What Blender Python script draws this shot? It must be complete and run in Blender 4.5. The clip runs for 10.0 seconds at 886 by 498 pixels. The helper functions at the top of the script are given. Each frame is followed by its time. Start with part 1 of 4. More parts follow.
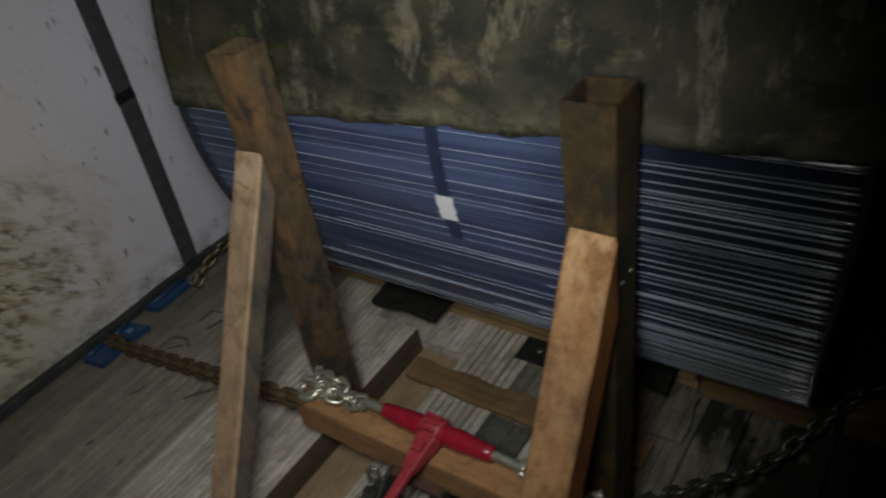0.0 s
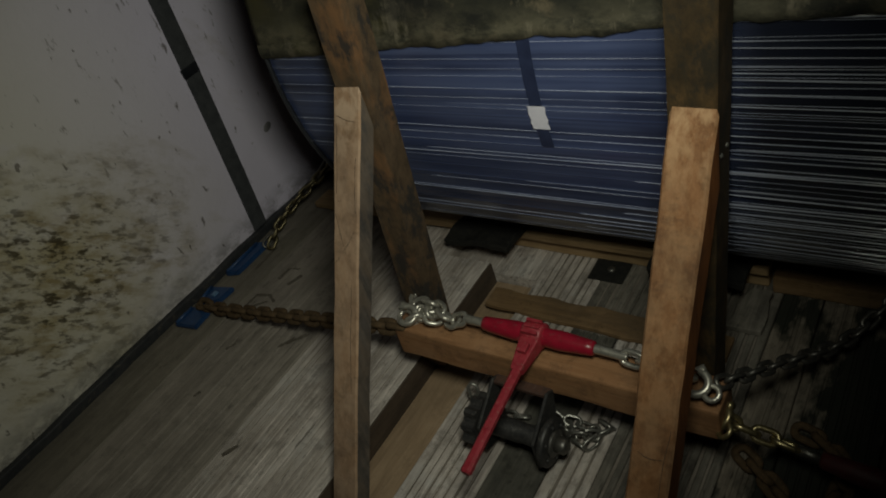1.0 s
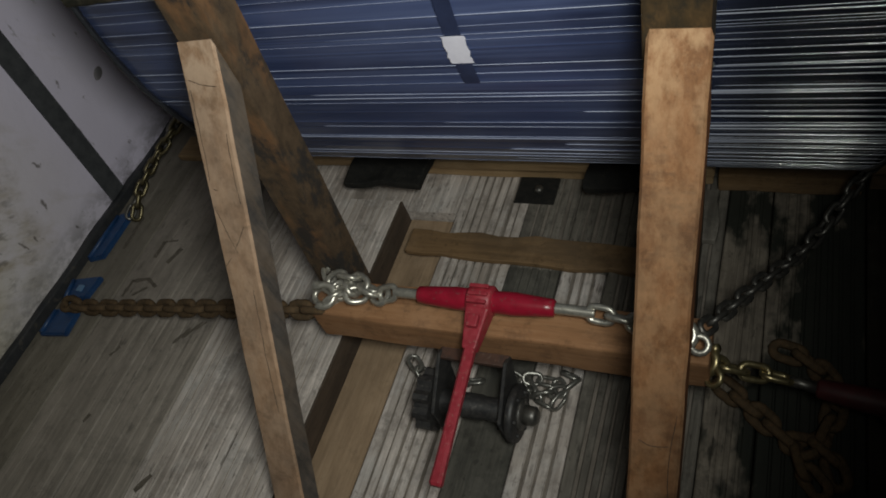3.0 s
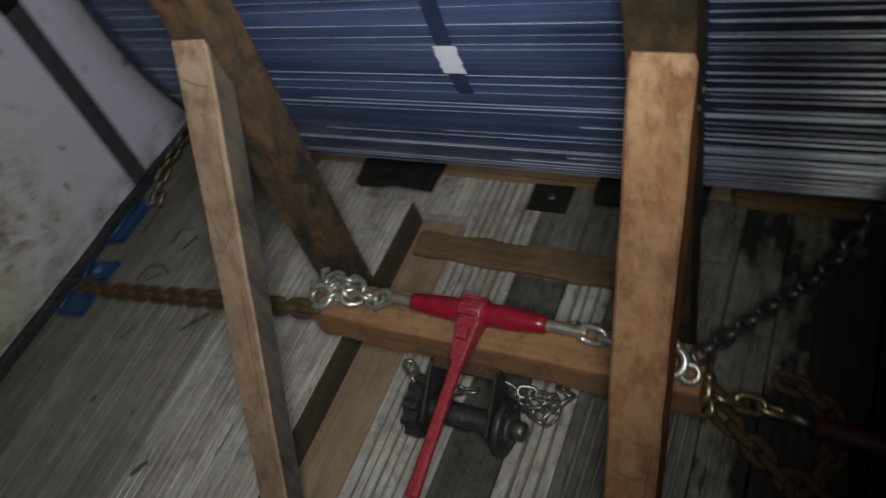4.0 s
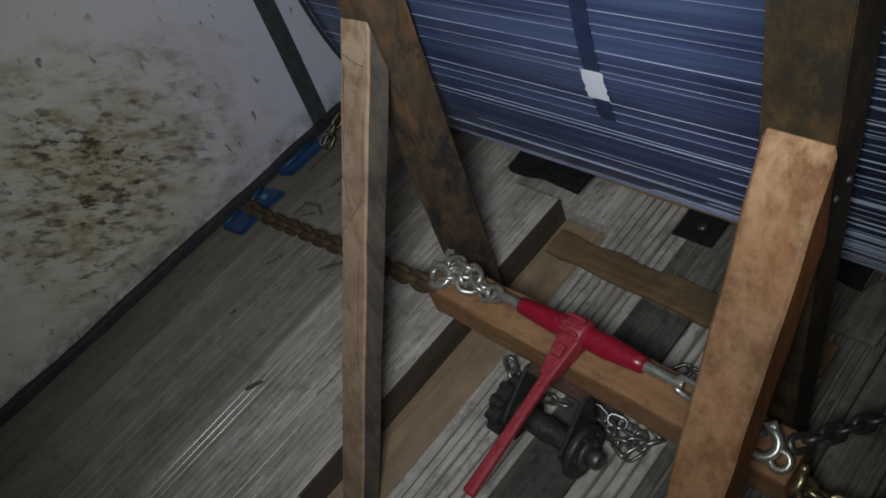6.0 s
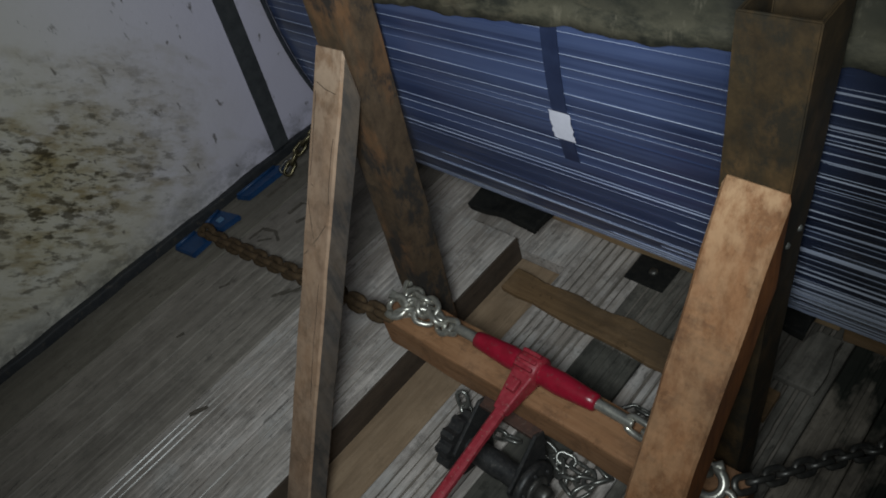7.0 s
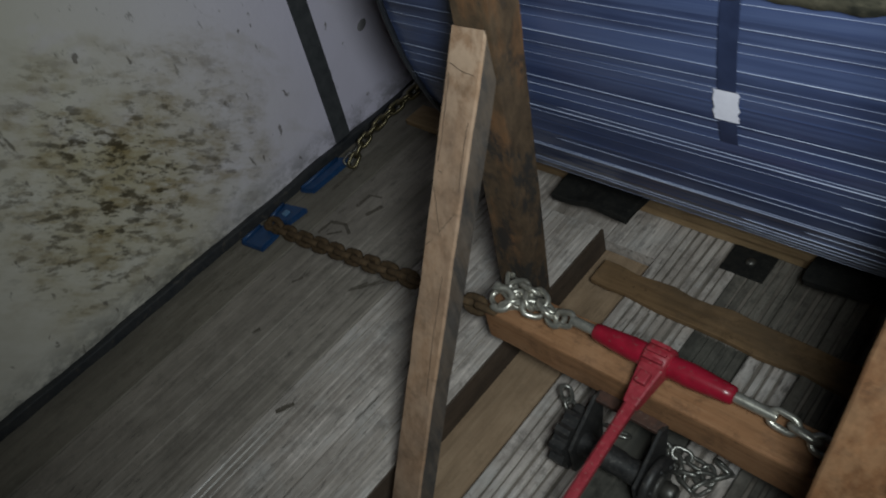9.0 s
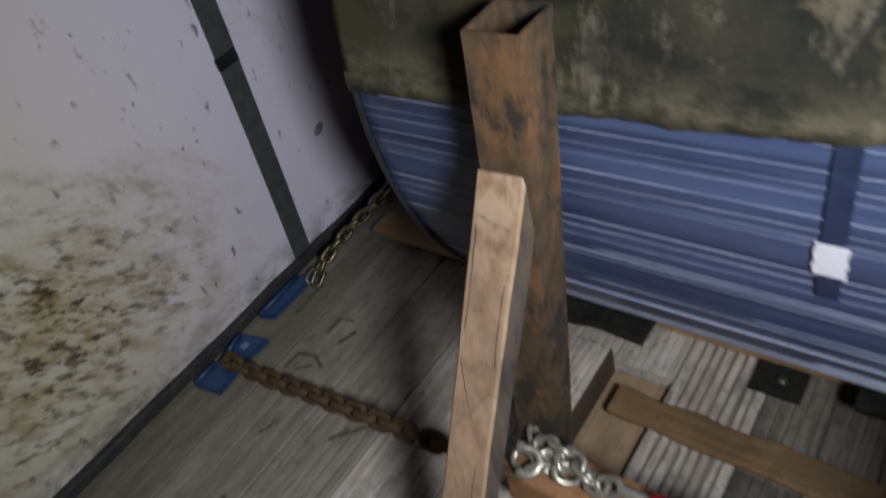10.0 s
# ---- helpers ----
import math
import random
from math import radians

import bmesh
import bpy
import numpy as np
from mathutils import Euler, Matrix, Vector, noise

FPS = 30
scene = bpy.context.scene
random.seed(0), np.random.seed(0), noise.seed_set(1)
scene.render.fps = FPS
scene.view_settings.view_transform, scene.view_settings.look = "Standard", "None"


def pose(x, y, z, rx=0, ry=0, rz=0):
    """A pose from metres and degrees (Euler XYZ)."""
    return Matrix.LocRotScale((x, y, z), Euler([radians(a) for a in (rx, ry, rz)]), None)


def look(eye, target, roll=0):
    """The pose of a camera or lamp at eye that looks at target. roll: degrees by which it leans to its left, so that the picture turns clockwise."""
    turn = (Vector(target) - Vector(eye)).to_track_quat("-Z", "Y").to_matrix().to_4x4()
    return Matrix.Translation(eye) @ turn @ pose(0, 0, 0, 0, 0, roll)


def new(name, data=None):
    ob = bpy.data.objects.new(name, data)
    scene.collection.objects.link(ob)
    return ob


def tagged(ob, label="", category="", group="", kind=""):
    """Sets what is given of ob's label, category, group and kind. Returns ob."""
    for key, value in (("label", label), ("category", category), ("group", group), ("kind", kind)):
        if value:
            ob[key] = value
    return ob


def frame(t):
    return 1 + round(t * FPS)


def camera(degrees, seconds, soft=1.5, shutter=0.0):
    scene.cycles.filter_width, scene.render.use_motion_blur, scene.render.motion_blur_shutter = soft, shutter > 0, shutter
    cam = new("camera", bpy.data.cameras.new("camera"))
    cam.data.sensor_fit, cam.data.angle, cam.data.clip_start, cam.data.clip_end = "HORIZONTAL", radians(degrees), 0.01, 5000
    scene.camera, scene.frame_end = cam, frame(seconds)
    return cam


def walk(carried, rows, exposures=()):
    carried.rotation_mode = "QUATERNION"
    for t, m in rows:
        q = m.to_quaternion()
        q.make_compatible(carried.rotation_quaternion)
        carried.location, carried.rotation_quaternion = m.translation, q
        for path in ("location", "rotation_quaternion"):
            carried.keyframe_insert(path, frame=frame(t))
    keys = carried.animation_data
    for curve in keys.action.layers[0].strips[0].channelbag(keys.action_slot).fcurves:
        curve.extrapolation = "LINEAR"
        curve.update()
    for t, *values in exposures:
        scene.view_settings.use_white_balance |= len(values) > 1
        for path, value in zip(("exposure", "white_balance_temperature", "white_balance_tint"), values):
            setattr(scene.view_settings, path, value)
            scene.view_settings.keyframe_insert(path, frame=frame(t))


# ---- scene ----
cam = camera(62.5, 10.0, 1.8, 0.5)
PATH = [
    (0, (0.759, -0.756, 1.458), (-0.34, 0.45, 0.302), -13.6),
    (0.5, (0.725, -0.896, 1.473), (-0.436, 0.27, 0.336), -17.6),
    (1, (0.711, -1.001, 1.453), (-0.415, 0.155, 0.271), -20.0),
    (1.5, (0.706, -0.856, 1.435), (-0.389, 0.269, 0.196), -17.5),
    (2, (0.641, -0.682, 1.392), (-0.449, 0.216, -0.024), -15.8),
    (2.5, (0.536, -0.691, 1.382), (-0.365, 0.301, -0.103), -22.6),
    (2.7, (0.474, -0.739, 1.404), (-0.357, 0.296, -0.091), -25.1),
    (3.8, (0.508, -0.726, 1.383), (-0.318, 0.339, -0.095), -26.3),
    (4, (0.546, -0.667, 1.38), (-0.378, 0.319, -0.095), -26.4),
    (4.5, (0.601, -0.564, 1.364), (-0.552, 0.185, -0.088), -24.9),
    (5, (0.611, -0.552, 1.379), (-0.644, 0.091, -0.039), -28.0),
    (5.2, (0.612, -0.546, 1.384), (-0.671, 0.094, -0.01), -28.2),
    (6.3, (0.616, -0.574, 1.409), (-0.629, 0.124, 0.009), -25.5),
    (6.5, (0.612, -0.58, 1.41), (-0.607, 0.17, 0.015), -23.1),
    (7, (0.611, -0.591, 1.41), (-0.595, 0.235, 0.044), -19.5),
    (7.5, (0.61, -0.594, 1.407), (-0.589, 0.221, 0.03), -19.4),
    (8, (0.605, -0.597, 1.408), (-0.617, 0.189, 0.033), -20.4),
    (8.5, (0.575, -0.623, 1.412), (-0.659, 0.14, 0.036), -21.5),
    (9, (0.419, -0.731, 1.424), (-0.781, 0.093, 0.052), -19.8),
    (9.5, (0.303, -0.763, 1.448), (-0.79, 0.245, 0.111), -18.9),
    (10, (0.121, -0.601, 1.422), (-0.983, 0.443, 0.122), -17.6),
]
EXPOSURES = [(0.0, -0.5, 7400, 7), (0.5, -0.9, 7600, 4), (1.0, -0.98, 8000, 4), (1.5, -0.93, 7900, 8), (2.0, -0.58, 7900, 12), (2.5, -0.28, 7600, 11), (4.5, -0.4, 6700, 11), (7.0, -0.43, 6400, 9), (8.5, -0.45, 6400, 9), (9.0, -0.32, 6500, 8), (9.5, -0.08, 6550, 8), (10.0, 0.38, 6750, 16)]
walk(cam, [(t, look(eye, target, roll)) for t, eye, target, roll in PATH], EXPOSURES)


# ---- light: one white hand torch over the walk, in an otherwise unlit trailer ----
world = bpy.data.worlds.new("world")
world.use_nodes = True
world.node_tree.nodes["Background"].inputs[0].default_value = (0.5, 0.6, 0.7, 1)
world.node_tree.nodes["Background"].inputs[1].default_value = 0.0008
scene.world = world
torch = bpy.data.lights.new("hand_torch", "SPOT")
torch.energy, torch.color = 85.0, (0.90, 1.0, 1.02)
torch.spot_size, torch.spot_blend, torch.shadow_soft_size = radians(101), 1.0, 0.13
torch_ob = new("hand_torch", torch)
torch_ob.matrix_world = look((0.58, -0.69, 1.47), (-0.74, 0.24, 0.37))


# ---- materials ----
class Mat:
    """A node material with a few short ways to lay noise over noise."""

    def __init__(self, name, rough=0.7, metal=0.0, spec=0.5):
        self.m = bpy.data.materials.new(name)
        self.m.use_nodes = True
        self.t = self.m.node_tree
        self.b = self.t.nodes["Principled BSDF"]
        self.b.inputs["Roughness"].default_value = rough
        self.b.inputs["Metallic"].default_value = metal
        self.b.inputs["Specular IOR Level"].default_value = spec
        tc = self.t.nodes.new("ShaderNodeTexCoord")
        self.co = tc.outputs["Object"]

    def n(self, kind, **values):
        node = self.t.nodes.new(kind)
        for k, v in values.items():
            node.inputs[k.replace("_", " ")].default_value = v
        return node

    def scaled(self, s, shift=(0, 0, 0), tilt=0.0):
        src = self.co
        if tilt:
            turn = self.t.nodes.new("ShaderNodeMapping")
            turn.inputs["Rotation"].default_value = (radians(tilt), 0, 0)
            self.t.links.new(src, turn.inputs["Vector"])
            src = turn.outputs["Vector"]
        mp = self.t.nodes.new("ShaderNodeMapping")
        mp.inputs["Scale"].default_value = s
        mp.inputs["Location"].default_value = shift
        self.t.links.new(src, mp.inputs["Vector"])
        return mp.outputs["Vector"]

    def noise(self, s, detail=4.0, rough=0.6, shift=(0, 0, 0), tilt=0.0):
        node = self.n("ShaderNodeTexNoise", Scale=1.0, Detail=detail, Roughness=rough)
        self.t.links.new(self.scaled(s, shift, tilt), node.inputs["Vector"])
        return node.outputs["Fac"]

    def ramp(self, fac, lo, hi, a=0.0, b=1.0):
        node = self.n("ShaderNodeMapRange")
        for i, v in enumerate((lo, hi, a, b)):
            node.inputs[1 + i].default_value = v
        self.t.links.new(fac, node.inputs[0])
        return node.outputs[0]

    def mul(self, a, b, op="MULTIPLY"):
        node = self.t.nodes.new("ShaderNodeMath")
        node.operation = op
        for i, v in enumerate((a, b)):
            if isinstance(v, float):
                node.inputs[i].default_value = v
            else:
                self.t.links.new(v, node.inputs[i])
        return node.outputs[0]

    def mix(self, fac, a, b):
        node = self.t.nodes.new("ShaderNodeMix")
        node.data_type = "RGBA"
        for slot, v in ((0, fac), (6, a), (7, b)):
            if isinstance(v, tuple):
                node.inputs[slot].default_value = (*v, 1)
            elif isinstance(v, float):
                node.inputs[slot].default_value = v
            else:
                self.t.links.new(v, node.inputs[slot])
        return node.outputs[2]

    def colour(self, c):
        if isinstance(c, tuple):
            self.b.inputs["Base Color"].default_value = (*c, 1)
        else:
            self.t.links.new(c, self.b.inputs["Base Color"])
        return self

    def roughness(self, r):
        self.t.links.new(r, self.b.inputs["Roughness"])
        return self

    def bump(self, h, strength=0.3, dist=0.004):
        node = self.n("ShaderNodeBump", Strength=strength, Distance=dist)
        self.t.links.new(h, node.inputs["Height"])
        self.t.links.new(node.outputs[0], self.b.inputs["Normal"])
        return self

    def random(self):
        return self.t.nodes.new("ShaderNodeObjectInfo").outputs["Random"]


def wood(name, light, dark, stain, along, grime=0.5, rough=0.75, worn=None, wet=None):
    """Sawn wood, its grain along one axis (0, 1 or 2), with stains, dust and dark grime."""
    m = Mat(name, rough, spec=0.3)
    fine, mid, wide = [110.0] * 3, [34.0] * 3, [6.0] * 3
    fine[along], mid[along], wide[along] = 5.0, 3.0, 1.8
    g = m.noise(tuple(fine), 6, 0.7)
    c = m.mix(m.ramp(g, 0.3, 0.7), dark, light)
    c = m.mix(m.ramp(m.noise(tuple(mid), 5, 0.7, (3, 3, 3)), 0.48, 0.66, 0.0, 0.7), c, tuple(v * 0.62 for v in dark))
    c = m.mix(m.ramp(m.noise(tuple(wide), 5, 0.65), 0.45, 0.64, 0.0, 0.8), c, stain)
    dust = m.ramp(m.noise((7, 7, 7), 5, 0.7, (5, 1, 8)), 0.50, 0.68, 0.0, 0.35)
    c = m.mix(dust, c, tuple(min(0.6, v * 1.15 + 0.03) for v in light))
    spots = m.ramp(m.noise((15, 15, 15), 7, 0.8), 0.54, 0.72, 0.0, grime * 0.8)
    c = m.mix(spots, c, tuple(v * 0.22 for v in dark))
    scuff = m.ramp(m.noise((10, 10, 10), 7, 0.78, (9, 4, 6)), 0.52, 0.62, 0.0, grime * 0.55)
    c = m.mix(scuff, c, tuple(v * 0.45 + 0.012 for v in dark))
    nicks = m.ramp(m.noise((58, 58, 58), 3, 0.6, (2, 7, 4)), 0.65, 0.70, 0.0, grime * 0.45)
    c = m.mix(nicks, c, tuple(v * 0.3 for v in dark))
    c = m.mix(m.ramp(m.random(), 0.0, 1.0, 0.0, 0.22), c, dark)
    if along == 2:
        smear = m.ramp(m.noise((7, 7, 15), 6, 0.72, (5, 9, 4)), 0.53, 0.62, 0.0, 0.6)
        c = m.mix(smear, c, tuple(v * 0.42 + 0.01 for v in dark))
        streak = m.ramp(m.noise((46, 46, 1.6), 4, 0.6, (1, 2, 7)), 0.56, 0.70, 0.0, 0.45)
        c = m.mix(streak, c, tuple(v * 0.55 for v in dark))
    if along == 1:
        # short dark flecks in the grain of the deck
        fleck = m.ramp(m.noise((85, 17, 85), 3, 0.6, (6, 2, 3)), 0.60, 0.67, 0.0, grime * 0.8)
        c = m.mix(m.mul(fleck, m.ramp(m.noise((4, 3, 4), 4, 0.6, (8, 1, 5)), 0.40, 0.58)), c, tuple(v * 0.25 for v in dark))
    if wet:
        damp = [3.4] * 3
        damp[along] = 1.9
        soak = m.noise(tuple(damp), 6, 0.62, (2, 5, 1))
        c = m.mix(m.ramp(soak, wet, wet + 0.05, 0.0, 0.93), c, (0.010, 0.013, 0.010))
    if worn:
        # rubbed and splintered arrises
        tip = m.t.nodes.new("ShaderNodeNewGeometry").outputs["Pointiness"]
        rub = m.mul(m.ramp(tip, 0.53, 0.62), m.ramp(m.noise((26, 26, 9), 5, 0.7, (4, 8, 2)), 0.42, 0.58))
        c = m.mix(m.mul(rub, 0.8), c, worn)
    m.colour(c).bump(m.mul(g, m.noise((24, 24, 24), 5, 0.7), "ADD"), 0.5, 0.002)
    return m.m


deck_grey = wood("deck_grey", (0.72, 0.645, 0.60), (0.36, 0.312, 0.28), (0.24, 0.20, 0.17), 1, 0.9)
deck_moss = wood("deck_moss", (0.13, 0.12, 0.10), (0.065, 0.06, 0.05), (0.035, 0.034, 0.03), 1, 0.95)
deck_stain = wood("deck_stain", (0.24, 0.215, 0.185), (0.11, 0.098, 0.082), (0.038, 0.034, 0.030), 1, 0.95)
deck_worn = wood("deck_worn", (0.235, 0.207, 0.172), (0.178, 0.156, 0.127), (0.12, 0.105, 0.085), 1, 0.7)
# damp-stained boards; the share of dark also carries the torch's falloff
deck_wet_shaded = wood("deck_wet_shaded", (0.30, 0.255, 0.205), (0.15, 0.125, 0.10), (0.06, 0.052, 0.042), 1, 0.95, 0.7, None, 0.465)
deck_mid = wood("deck_mid", (0.335, 0.294, 0.257), (0.243, 0.211, 0.18), (0.162, 0.14, 0.119), 1, 0.75)
# dark stained wood, lowered further for the torch's falloff on the right
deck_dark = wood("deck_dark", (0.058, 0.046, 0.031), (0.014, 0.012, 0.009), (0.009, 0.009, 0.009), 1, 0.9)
plank_brown = wood("plank_brown", (0.38, 0.27, 0.178), (0.29, 0.196, 0.122), (0.20, 0.135, 0.085), 1, 0.4)
edge_dark = wood("edge_dark", (0.10, 0.07, 0.05), (0.06, 0.042, 0.03), (0.04, 0.03, 0.025), 1, 0.5)
cross_brown = wood("cross_brown", (0.245, 0.148, 0.074), (0.15, 0.088, 0.042), (0.06, 0.047, 0.034), 0, 0.95)
beam_wood = wood("beam_wood", (0.36, 0.195, 0.100), (0.27, 0.127, 0.058), (0.17, 0.09, 0.05), 0, 0.95, 0.75, (0.16, 0.07, 0.03))
pale_wood = wood("pale_wood", (0.42, 0.29, 0.16), (0.30, 0.19, 0.10), (0.19, 0.125, 0.07), 0, 0.35)
strut_tan = wood("strut_tan", (0.39, 0.248, 0.160), (0.29, 0.174, 0.106), (0.17, 0.12, 0.09), 2, 0.8, 0.75, (0.50, 0.36, 0.26))
# orange wood of the right strut's side, with its shade put into the colour
strut_orange_shaded = wood("strut_orange_shaded", (0.27, 0.095, 0.026), (0.18, 0.058, 0.016), (0.11, 0.04, 0.014), 2, 0.6)
# darker grey wood for the tan strut's +x side
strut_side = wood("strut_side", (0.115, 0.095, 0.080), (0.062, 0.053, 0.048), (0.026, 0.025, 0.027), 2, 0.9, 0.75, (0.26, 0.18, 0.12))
strut_orange = wood("strut_orange", (0.285, 0.137, 0.064), (0.198, 0.088, 0.037), (0.130, 0.068, 0.036), 2, 0.8, 0.75, (0.44, 0.27, 0.15))


def rusty_tube():
    m = Mat("rusty_tube", 0.72, 0.0, 0.3)
    g = m.noise((38, 38, 26), 6, 0.72)
    c = m.mix(m.ramp(g, 0.3, 0.7), (0.046, 0.030, 0.019), (0.13, 0.084, 0.050))
    c = m.mix(m.ramp(m.noise((9, 9, 3.5), 5, 0.68, (1, 3, 0)), 0.50, 0.62, 0.0, 0.75), c, (0.205, 0.100, 0.046))
    c = m.mix(m.ramp(m.noise((11, 11, 6), 6, 0.75, (4, 1, 2)), 0.51, 0.60, 0.0, 0.9), c, (0.028, 0.026, 0.025))
    m.colour(c).bump(g, 0.4, 0.002)
    return m.m


def wall_vinyl():
    m = Mat("wall_vinyl", 0.55, 0.0, 0.35)
    base = m.mix(m.ramp(m.noise((1.6, 1.6, 1.6), 3), 0.35, 0.7), (0.71, 0.66, 0.81), (0.65, 0.60, 0.71))
    # a field of mould that spreads from one part of the sheet
    sep = m.t.nodes.new("ShaderNodeSeparateXYZ")
    m.t.links.new(m.co, sep.inputs[0])
    dy = m.mul(m.mul(sep.outputs[1], 0.36, "ADD"), 1.5)
    dz = m.mul(m.mul(sep.outputs[2], -0.38, "ADD"), 1.75)
    d = m.mul(m.mul(dy, dy), m.mul(dz, dz), "ADD")
    d = m.mul(d, m.mul(m.noise((2.6, 3.2, 3.4), 5, 0.7, (1, 4, 2)), 1.1), "ADD")
    field = m.ramp(d, 0.50, 1.15, 1.0, 0.0)
    # lens tint put into the vinyl's colour: yellower towards -y, broken by noise
    yellow_tint = m.mul(m.ramp(sep.outputs[1], 0.34, -0.35), m.ramp(m.noise((1.8, 1.8, 2.4), 5, 0.65, (6, 2, 0)), 0.22, 0.48))
    base = m.mix(m.mul(yellow_tint, 0.8), base, (0.56, 0.525, 0.41))
    cloud = m.mul(field, m.ramp(m.noise((5, 5, 9), 6, 0.7, (0, 3, 0), 40), 0.36, 0.64))
    c = m.mix(m.mul(cloud, 0.68), base, (0.33, 0.262, 0.11))
    yel = m.mul(field, m.ramp(m.noise((12, 10, 24), 5, 0.62, (0, 0, 0), 40), 0.48, 0.63))
    c = m.mix(m.mul(yel, 0.8), c, (0.23, 0.165, 0.060))
    brn = m.mul(m.ramp(d, 0.50, 1.08, 1.0, 0.0), m.ramp(m.noise((24, 17, 40), 5, 0.62, (7, 0, 0), 36), 0.52, 0.60))
    c = m.mix(m.mul(brn, 0.92), c, (0.050, 0.036, 0.015))
    brn = m.mul(m.ramp(d, 0.40, 0.80, 1.0, 0.0), m.ramp(m.noise((40, 30, 76), 4, 0.6, (3, 0, 0), 44), 0.545, 0.63))
    c = m.mix(m.mul(brn, 0.85), c, (0.035, 0.028, 0.016))
    # drips that ran down the upper sheet
    runs = m.mul(m.ramp(sep.outputs[2], 0.42, 0.62), m.ramp(m.noise((20, 40, 13), 4, 0.6, (1, 6, 2)), 0.645, 0.73))
    c = m.mix(m.mul(runs, 0.75), c, (0.085, 0.07, 0.05))
    drift = m.ramp(m.noise((2, 5, 2.2), 5, 0.7, (0, 9, 3), -40), 0.56, 0.74, 0.0, 0.35)
    c = m.mix(drift, c, (0.34, 0.29, 0.19))
    specks = m.ramp(m.noise((34, 30, 16), 4, 0.55, (3, 2, 1)), 0.665, 0.72, 0.0, 0.75)
    c = m.mix(specks, c, (0.10, 0.08, 0.065))
    low = m.mul(m.ramp(sep.outputs[2], 0.02, 0.13, 1.0, 0.0), m.ramp(m.noise((11, 13, 20), 6, 0.7), 0.40, 0.58))
    c = m.mix(m.mul(low, 0.8), c, (0.09, 0.085, 0.08))
    m.colour(c).bump(m.noise((6, 6, 6), 5), 0.25, 0.02)
    return m.m


def film_mat():
    m = Mat("stretch_film", 0.45, 0.0, 0.55)
    sep = m.t.nodes.new("ShaderNodeSeparateXYZ")
    m.t.links.new(m.co, sep.inputs[0])
    c = m.mix(m.ramp(m.noise((0.35, 17, 17), 3, 0.55), 0.36, 0.62), (0.014, 0.020, 0.052), (0.043, 0.061, 0.140))
    hazy = m.ramp(m.noise((1.6, 12, 12), 5, 0.65, (3, 1, 0)), 0.42, 0.68, 0.0, 0.55)
    c = m.mix(hazy, c, (0.080, 0.104, 0.205))
    fine = m.ramp(m.noise((1.4, 120, 120), 3, 0.6, (0, 4, 2)), 0.5, 0.68, 0.0, 0.30)
    c = m.mix(fine, c, (0.11, 0.145, 0.27))
    # the film's colour runs to near black towards +x
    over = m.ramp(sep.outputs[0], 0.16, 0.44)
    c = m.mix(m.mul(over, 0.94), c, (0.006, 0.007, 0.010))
    m.colour(c)
    m.roughness(m.mul(m.ramp(m.noise((3, 40, 40), 3), 0.3, 0.7, 0.36, 0.48), m.mul(over, -0.22), "ADD"))
    m.bump(m.noise((0.6, 70, 70), 3, 0.6), 0.22, 0.0012)
    m.b.inputs["Coat Weight"].default_value = 0.5
    m.b.inputs["Coat Roughness"].default_value = 0.22
    return m.m


def tarp_mat():
    m = Mat("cover_tarp", 0.85, 0.0, 0.25)
    c = m.mix(m.ramp(m.noise((5, 5, 5), 5, 0.65), 0.35, 0.65), (0.011, 0.012, 0.010), (0.046, 0.042, 0.028))
    c = m.mix(m.ramp(m.noise((9, 12, 12), 6, 0.7, (2, 0, 1)), 0.57, 0.68, 0.0, 0.6), c, (0.135, 0.105, 0.068))
    c = m.mix(m.ramp(m.noise((3, 3, 6), 4, 0.6, (7, 0, 1)), 0.55, 0.68, 0.0, 0.6), c, (0.055, 0.046, 0.016))
    c = m.mix(m.ramp(m.noise((13, 10, 4.5), 6, 0.75, (1, 2, 8)), 0.55, 0.64, 0.0, 0.8), c, (0.125, 0.108, 0.080))
    c = m.mix(m.ramp(m.noise((4, 4, 9), 5, 0.7, (5, 2, 3)), 0.52, 0.62, 0.0, 0.7), c, (0.010, 0.010, 0.010))
    sep = m.t.nodes.new("ShaderNodeSeparateXYZ")
    m.t.links.new(m.co, sep.inputs[0])
    hem = m.mul(m.ramp(sep.outputs[2], 0.93, 0.98, 1.0, 0.0), m.ramp(m.noise((11, 5, 22), 5, 0.7), 0.42, 0.58))
    c = m.mix(m.mul(hem, 0.45), c, (0.15, 0.13, 0.088))
    m.colour(c).bump(m.noise((60, 60, 60), 5), 0.5, 0.003)
    return m.m


def simple(name, a, b, rough, metal=0.0, scale=30.0, wear=None, spec=0.5):
    m = Mat(name, rough, metal, spec)
    g = m.noise((scale,) * 3, 5, 0.65)
    c = m.mix(m.ramp(g, 0.35, 0.65), a, b)
    if wear:
        c = m.mix(m.ramp(m.noise((scale * 2.2,) * 3, 4, 0.7, (3, 5, 1)), 0.58, 0.68, 0.0, 0.8), c, wear)
    m.colour(c).bump(g, 0.2, 0.001)
    return m.m


